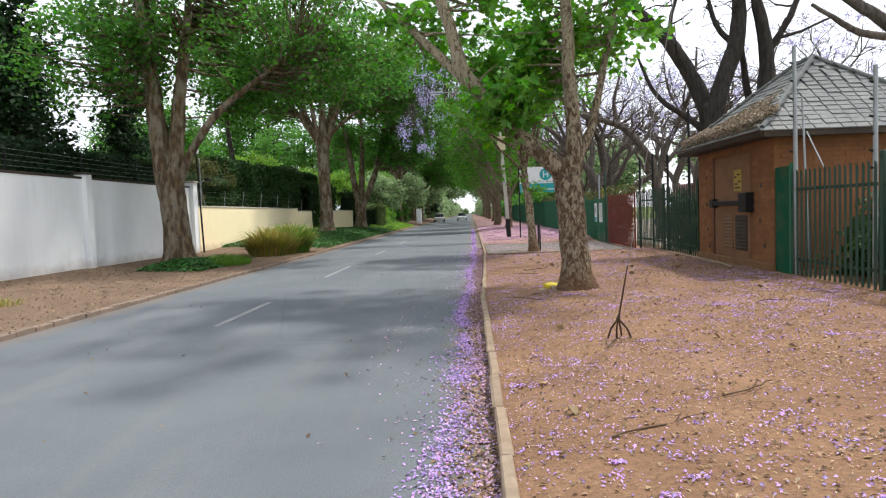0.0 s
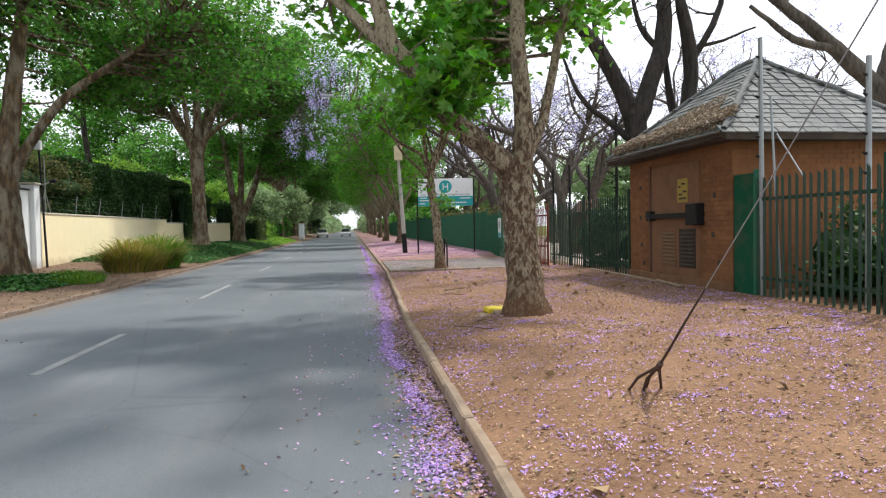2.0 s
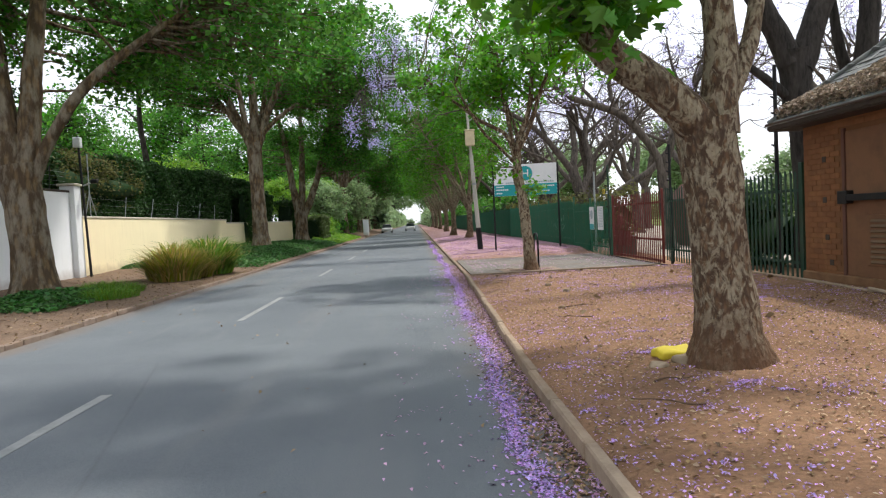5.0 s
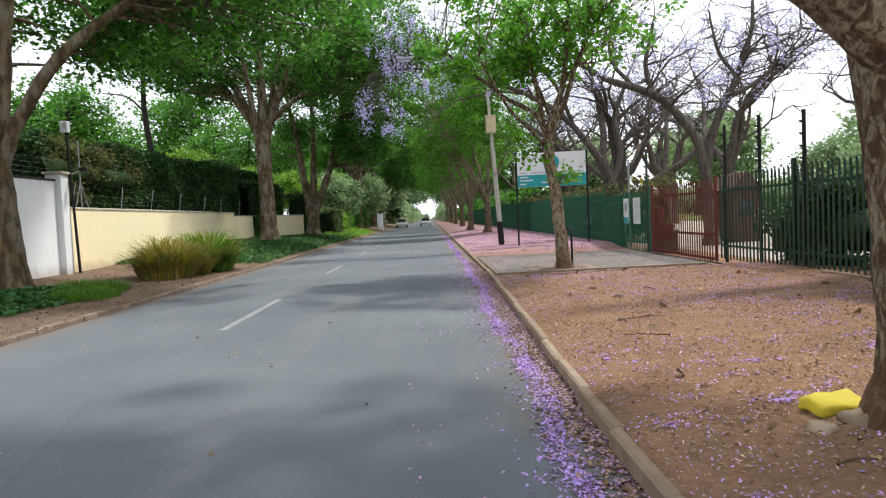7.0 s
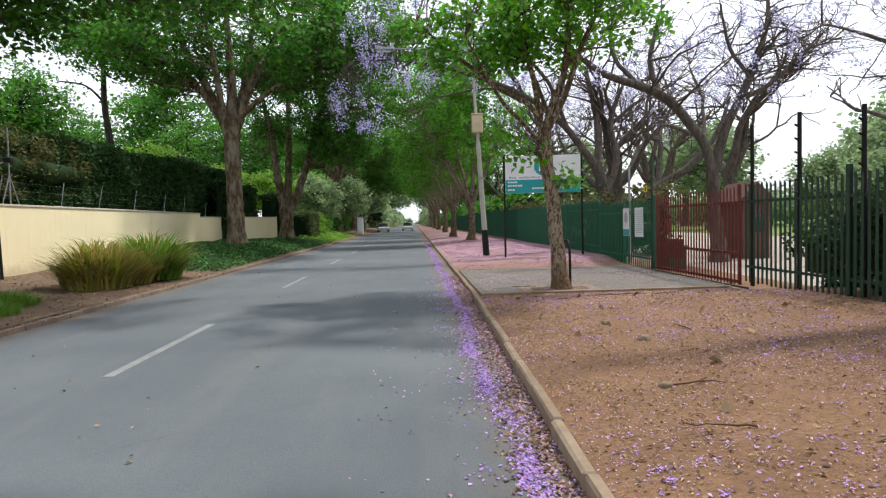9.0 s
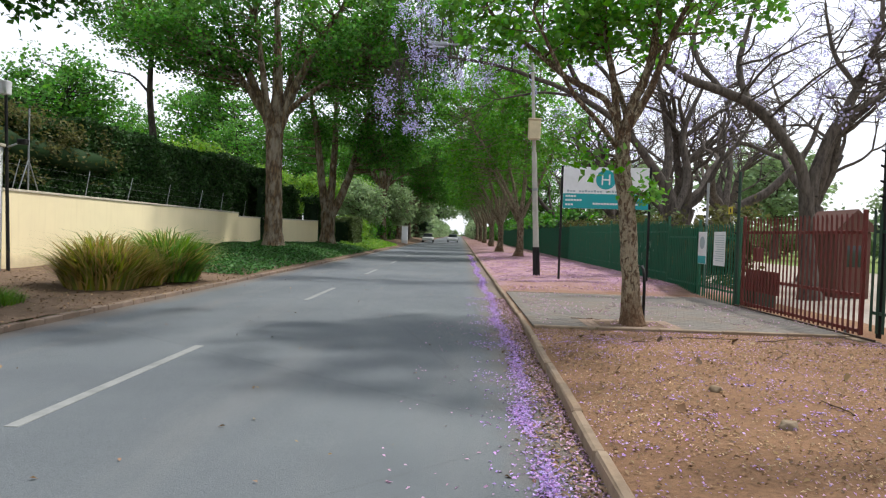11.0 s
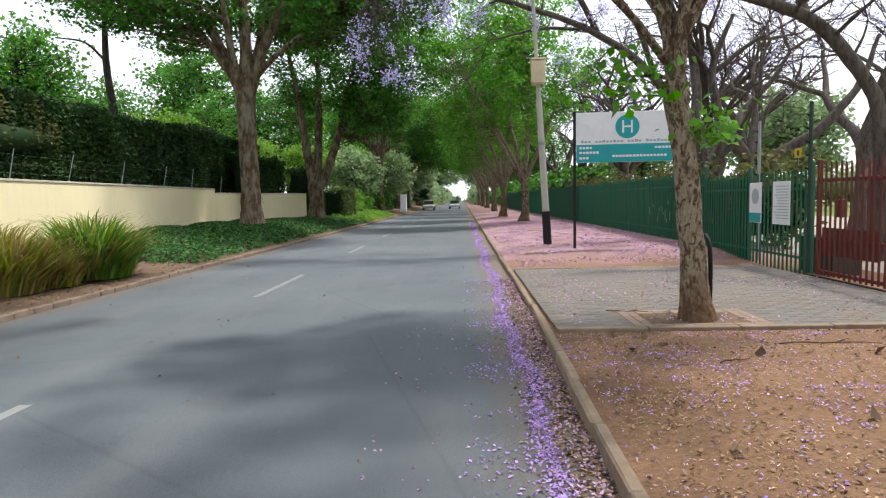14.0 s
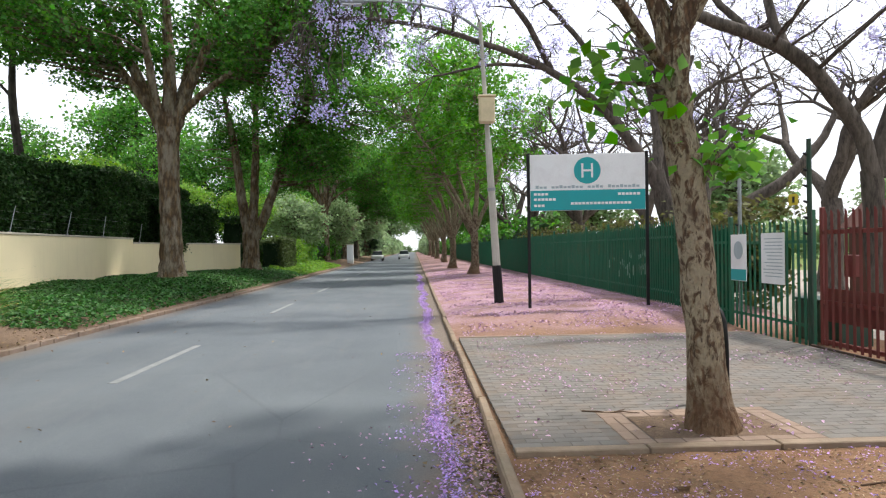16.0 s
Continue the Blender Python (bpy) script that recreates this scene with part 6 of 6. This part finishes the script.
def paving():
    """Grey block paving before the gate, with a tan border and a square round the slim tree."""
    root = thing("pavement_blocks", (0, 0, 0), "grey concrete block paving before the red gate", "paving", kind="structure")
    L, W, g, h = 0.22, 0.11, 0.006, 0.05
    bm = box((-L / 2 + g / 2, -W / 2 + g / 2, -h), (L / 2 - g / 2, W / 2 - g / 2, 0), 0.005)
    pm = bpy.data.meshes.new("paver")
    bm.to_mesh(pm)
    bm.free()
    tan = pm.copy()
    pm.materials.append(PAVER)
    tan.materials.append(PAVER_RED)
    src = np.array([tuple(v.co) for v in pm.vertices])
    quads = [tuple(p.vertices) for p in pm.polygons]
    rest, rf, k, singles = [], [], 0, 0
    y = 24.64
    r = 0
    while y < 30.6:
        x = 0.14 + (L / 2 if r % 2 else 0)
        while x < 4.95:
            if not (0.9 < x < 2.55 and y < 25.58):
                z = float(verge_z(x, y)) + 0.038 + random.uniform(-0.0015, 0.0015)
                if singles < 300:
                    ob = link("paver", pm, None, root)
                    ob.location, ob.rotation_euler = (x, y, z), (random.uniform(-0.004, 0.004), random.uniform(-0.016, -0.01), random.uniform(-0.012, 0.012))
                    singles += 1
                else:
                    rest.append(src + (x, y, z))
                    rf += [tuple(i + k for i in q) for q in quads]
                    k += len(src)
            x += L
        y += W
        r += 1
    me = bpy.data.meshes.new("pavers")
    me.from_pydata([tuple(v) for v in np.concatenate(rest)], [], rf)
    tagged(link("pavers", me, PAVER, root), kind="stuff")
    bx = [(0.9 + L * (i + 0.5), y, 0) for i in range(7) for y in (24.64, 25.41, 25.52)]
    bx += [(x, 24.7 + 0.22 * (i + 0.5), 90) for i in range(3) for x in (0.955, 1.065, 2.275, 2.385)]
    for x, y, a in bx:
        ob = link("border_paver", tan, None, root)
        ob.location, ob.rotation_euler = (x, y, float(verge_z(x, y)) + 0.042), (0, 0, radians(a + random.uniform(-1, 1)))
    for i in range(5):
        bm = box((0.03 + 0.99 * i, 24.46, -0.05), (0.03 + 0.99 * i + 0.98, 24.57, float(verge_z(0.6 + 0.98 * i, 24.7)) + 0.045), 0.008)
        part("edge_stone", bm, KERB, root)
    part("edge_stone", box((0.03, 30.62, -0.05), (4.95, 30.72, float(verge_z(2.5, 30.7)) + 0.045), 0.008), PAVER_RED, root)


paving()
sheet("tree_pit", 1.125, 2.215, 24.7, 25.35, 8, 6, lambda x, y: verge_z(x, y) + 0.042, SOIL, "brown earth with litter in the square round the slim tree", 0.003, "earth")
sheet("pavement_bed", 0.03, 4.95, 24.58, 30.6, 20, 24, lambda x, y: verge_z(x, y) + 0.034, PAVEJOINT, "sandy joints of the block paving", 0, "paving")


def scatter(name, pts, size, mat, label, seed, category, lift=0.012, broad=0.6, flat=2.2):
    rng = np.random.default_rng(seed)
    v, f = leaves(rng, pts + np.array([0, 0, lift]), size, flat, broad, 0.0)
    return tagged(raw(name, v, f, mat), label, category, kind="stuff")


def patchy(rng, n, x0, x1, y0, y1, scale, sharp, seed):
    """Places drawn from a patchy field."""
    x, y = rng.uniform(x0, x1, n), rng.uniform(y0, y1, n)
    f = np.array([noise.noise((a * scale, b * scale, seed)) for a, b in zip(x, y)])
    keep = rng.random(n) < 1 / (1 + np.exp(-sharp * (f - 0.06)))
    return x[keep], y[keep]


def on_verge(x, y):
    """Places on the footway, drawn out to the kerb where it swings towards the road."""
    x = x + kerb_x(y) * np.clip(1 - x / 3, 0, 1)
    return np.stack([x, y, verge_z(x, y)], 1)


rng = np.random.default_rng(7)
# gutter drift
y = rng.uniform(-1, 62, 60000)
x = -0.42 + kerb_x(y) * 0.75 + 0.06 * np.sin(y * 0.9) + 0.03 * np.sin(y * 3.1) + rng.normal(0, 0.055, len(y)) * (1 + 0.9 * (y < 9))
keep = rng.random(len(y)) < np.array([0.3 + 1.1 * noise.noise((0.0, b * 1.3, 3.0)) + 0.25 for b in y])
scatter("petal_drift", np.stack([x, y, 0 * y], 1)[keep], 0.031, PETAL, "drift of fallen purple petals along the gutter", 101, "petals")
x, y = patchy(rng, 26000, -1.0, -0.03, -1, 30, 1.4, 9, 5.0)
scatter("petal_scatter", np.stack([x, y, 0 * y], 1)[: 4500], 0.034, PETAL, "loose purple petals beside the kerb", 102, "petals")
x, y = patchy(rng, 9000, -1.7, -0.6, -1, 26, 1.0, 9, 9.0)
scatter("petal_scatter", np.stack([x, y, 0 * y], 1)[:500], 0.034, PETAL_PINK, "few petals blown over the asphalt", 103, "petals")
y = rng.uniform(-1, 30, 8000)
x = -0.06 - np.abs(rng.normal(0, 0.14, len(y))) + kerb_x(y) * 0.9
scatter("petal_scatter", np.stack([x, y, 0 * y], 1), 0.032, PETAL_PINK, "faded pink petals mixed with leaves in the gutter", 109, "petals", 0.014)


# footway
def clusters(rng, m, x0, x1, y0, y1, lo, hi):
    """Small heaps of petals, as flowers fall and wind gathers them."""
    cx, cy = rng.uniform(x0, x1, m), rng.uniform(y0, y1, m)
    f = np.array([noise.noise((a * 0.5, b * 0.5, 2.0)) for a, b in zip(cx, cy)])
    k = np.maximum(1, (rng.uniform(lo, hi, m) * rng.random(m) ** 2 * np.clip(1 + 2.2 * f, 0.15, 2.4)).astype(int))
    sig = np.repeat(rng.uniform(0.02, 0.1, m), k)
    return np.repeat(cx, k) + rng.normal(0, 1, k.sum()) * sig, np.repeat(cy, k) + rng.normal(0, 1, k.sum()) * sig * 0.8


x, y = clusters(rng, 4600, 0.0, 5.1, -1, 24.5, 5, 46)
keep = (x > 0.02) & (x < 5.15) & (y < 24.6) & (rng.random(len(x)) < np.where(y > 14, 0.55, 1.0))
scatter("petal_scatter", on_verge(x[keep], y[keep]), 0.026, PETAL, "purple petals lying in heaps on the bare earth", 104, "petals")
x, y = rng.uniform(0.0, 5.1, 3500), rng.uniform(-1, 24.5, 3500)
scatter("petal_scatter", on_verge(x, y), 0.024, PETAL, "single purple petals on the bare earth", 108, "petals")
x, y = patchy(rng, 64000, 0.02, 5.1, -1, 24.4, 0.6, 6, 14.0)
scatter("petal_scatter", on_verge(x, y)[:24000], 0.02, PETAL_PINK, "faded pink petals trodden into the earth", 105, "petals", 0.008)
x, y = patchy(rng, 30000, 0.15, 5.0, 30.7, 62, 1.2, 12, 4.0)
scatter("petal_carpet", on_verge(x, y), 0.06, PETAL_PINK, "pink carpet of fallen petals on the footway", 106, "petals")
x, y = patchy(rng, 5000, 0.2, 5.0, 24.7, 30.7, 0.8, 9, 8.0)
scatter("petal_scatter", on_verge(x, y)[:1300] + np.array([0, 0, 0.036]), 0.04, PETAL_PINK, "few petals lying on the paving", 107, "petals")
# dry leaves
n = 9000
y = rng.uniform(-1, 30, n)
x = np.minimum(-0.05 - np.abs(rng.normal(0, 0.17, n)), -0.04) + kerb_x(y)
scatter("leaf_litter", np.stack([x, y, 0 * y], 1), 0.05, LITTER, "brown dry leaves gathered against the kerb", 111, "leaves")
x, y = patchy(rng, 60000, 0.05, 5.1, -1, 24.5, 0.9, 7, 21.0)
scatter("straw_litter", on_verge(x, y)[:26000], 0.034, STRAW, "straw-coloured leaf scraps on the bare earth", 116, "leaves", 0.008, 0.35)
x, y = rng.uniform(0.05, 5.1, 12000), rng.uniform(-1, 24.4, 12000)
scatter("leaf_litter", on_verge(x, y), 0.04, LITTER, "small dry leaves lying on the footway", 112, "leaves")
n = 5500
x, y = rng.uniform(-12.6, -7.2, n), rng.uniform(6, 34, n)
scatter("leaf_litter", np.stack([x, y, bank_z(x, y)], 1), 0.06, LITTER, "brown leaf litter on the bank", 113, "leaves", 0.02)
x, y = rng.uniform(-6.8, -0.9, 260), rng.uniform(1, 50, 260)
scatter("leaf_litter", np.stack([x, y, 0 * y + 0.01], 1), 0.05, LITTER, "single dry leaves on the asphalt", 114, "leaves")
n = 90
x, y = rng.uniform(0.2, 4.8, n), rng.uniform(1, 24.5, n)
scatter("large_leaf", on_verge(x, y), 0.11, LITTER, "large curled plane leaves on the footway", 115, "leaves", 0.03, 0.9, 1.0)


def twig(at, length, turn, seed):
    tb = Tubes(seed)
    r = np.random.default_rng(seed)
    p = np.cumsum(np.concatenate([[[0, 0, 0]], np.stack([np.full(7, length / 7), r.normal(0, length * 0.03, 7), r.normal(0, 0.008, 7)], 1)]), 0)
    p[:, 2] = np.abs(p[:, 2]) + 0.012
    tb.add(p, np.linspace(0.008, 0.004, 8), 5, 0.12)
    tb.add([p[4], p[4] + (length * 0.18, length * 0.12, 0.02)], [0.007, 0.003], 4, 0)
    ob = tb.make("twig", TWIG)
    ob.matrix_basis = pose(*at, 0, 0, turn)
    tagged(ob, "thin dead twig lying on the footway", "twig", "twigs")


for i, (x, y, ln, a) in enumerate(((0.35, 5.6, 0.85, 25), (0.6, 11.9, 0.5, 160), (0.5, 12.6, 0.4, 10), (1.3, 6.3, 0.5, 20), (0.7, 17.0, 0.5, -12), (0.9, 15.9, 0.45, 170), (2.0, 23.6, 0.9, -8), (3.0, 23.3, 0.8, 12), (1.1, 22.7, 0.35, 30), (2.4, 21.5, 0.6, 60), (3.4, 10.6, 0.5, 5), (1.9, 19.2, 0.4, 100), (0.8, 25.6, 0.5, -20))):
    twig((x, y, float(verge_z(x, y)) + (0.03 if y > 24.6 else 0.0)), ln, a, 200 + i)


def stone(at, s, mat, label, seed, cat="rock"):
    r = np.random.default_rng(seed)
    bm = bmesh.new()
    bmesh.ops.create_icosphere(bm, subdivisions=3, radius=1.0)
    for v in bm.verts:
        k = 1 + 0.35 * noise.noise(v.co * 1.3 + Vector((seed, 0, 0))) + 0.08 * noise.noise(v.co * 5)
        v.co = Vector((v.co.x * s[0], v.co.y * s[1], max(-0.6, min(0.75, v.co.z)) * s[2])) * k
    ob = part("rock", bm, mat, None, "", True)
    ob.location = at
    tagged(ob, label, cat)


bm = bmesh.new()
add_box(bm, (-0.19, -0.1, 0), (0.19, 0.1, 0.085), 0.012)
bmesh.ops.subdivide_edges(bm, edges=bm.edges[:], cuts=2, use_grid_fill=True)
for v in bm.verts:
    v.co += Vector((0.035, 0.03, 0.03)) * noise.noise(v.co * 9) + Vector((0, 0, 0.05 * v.co.x))
ob = part("painted_kerb_stone", bm, YELLOW, None, "", True)
ob.matrix_basis = pose(0.98, 13.4, 0.19, 6, 4, 16)
tagged(ob, "yellow painted broken stone at the foot of the tree", "stone")
stone((1.0, 13.15, 0.2), (0.13, 0.1, 0.09), ROCK, "small brown stone beside the tree", 3)
stone((0.72, 13.1, 0.18), (0.09, 0.08, 0.06), ROCK, "small grey stone beside the tree", 4)
stone((1.25, 18.9, 0.22), (0.07, 0.06, 0.05), ROCK, "small brown stone on the footway", 5)
stone((1.15, 20.0, 0.22), (0.06, 0.05, 0.045), ROCK, "small brown stone on the footway", 6)
stone((0.75, 17.0, 0.19), (0.06, 0.05, 0.05), ROCK, "small brown stone on the footway", 7)


# ---- far vehicles ----
def car(at, turn, label, material):
    root = thing("car", at, label, "car")
    bm = box((-0.85, -2.1, 0.3), (0.85, 2.1, 0.85), 0.12)
    part("body", bm, material, root)
    me = bpy.data.meshes.new("cabin")
    me.from_pydata([(-0.78, -1.4, 0.85), (0.78, -1.4, 0.85), (0.78, 1.2, 0.85), (-0.78, 1.2, 0.85), (-0.62, -0.8, 1.42), (0.62, -0.8, 1.42), (0.62, 0.7, 1.42), (-0.62, 0.7, 1.42)], [], [(0, 1, 5, 4), (1, 2, 6, 5), (2, 3, 7, 6), (3, 0, 4, 7), (0, 3, 2, 1)])
    link("windows", me, CARGLASS, root)
    part("roof", box((-0.63, -0.82, 1.4), (0.63, 0.72, 1.46), 0.02), material, root)
    for x in (-0.8, 0.8):
        for y in (-1.35, 1.35):
            part("wheel", rod((x - 0.1, y, 0.32), (x + 0.1, y, 0.32), 0.32, n=16), TYRE, root)
        part("headlight", box((x * 0.7 - 0.15, -2.13, 0.6), (x * 0.7 + 0.15, -2.05, 0.75), 0.02), WHITE, root)
    return root


car((-2.4, 128, 0.0), 0, "white car driving far down the road", CARPAINT)
car((-6.2, 118, 0.0), 3, "pale car parked beside the far kerb", CARPAINT)
GP = thing("gate_post", (-7.9, 93.8, 0.1), "white painted pillar beside the far kerb", "pillar")
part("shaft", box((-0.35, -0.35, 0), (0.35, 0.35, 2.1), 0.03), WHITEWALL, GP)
part("cap", box((-0.42, -0.42, 2.1), (0.42, 0.42, 2.2), 0.02), COPING, GP)
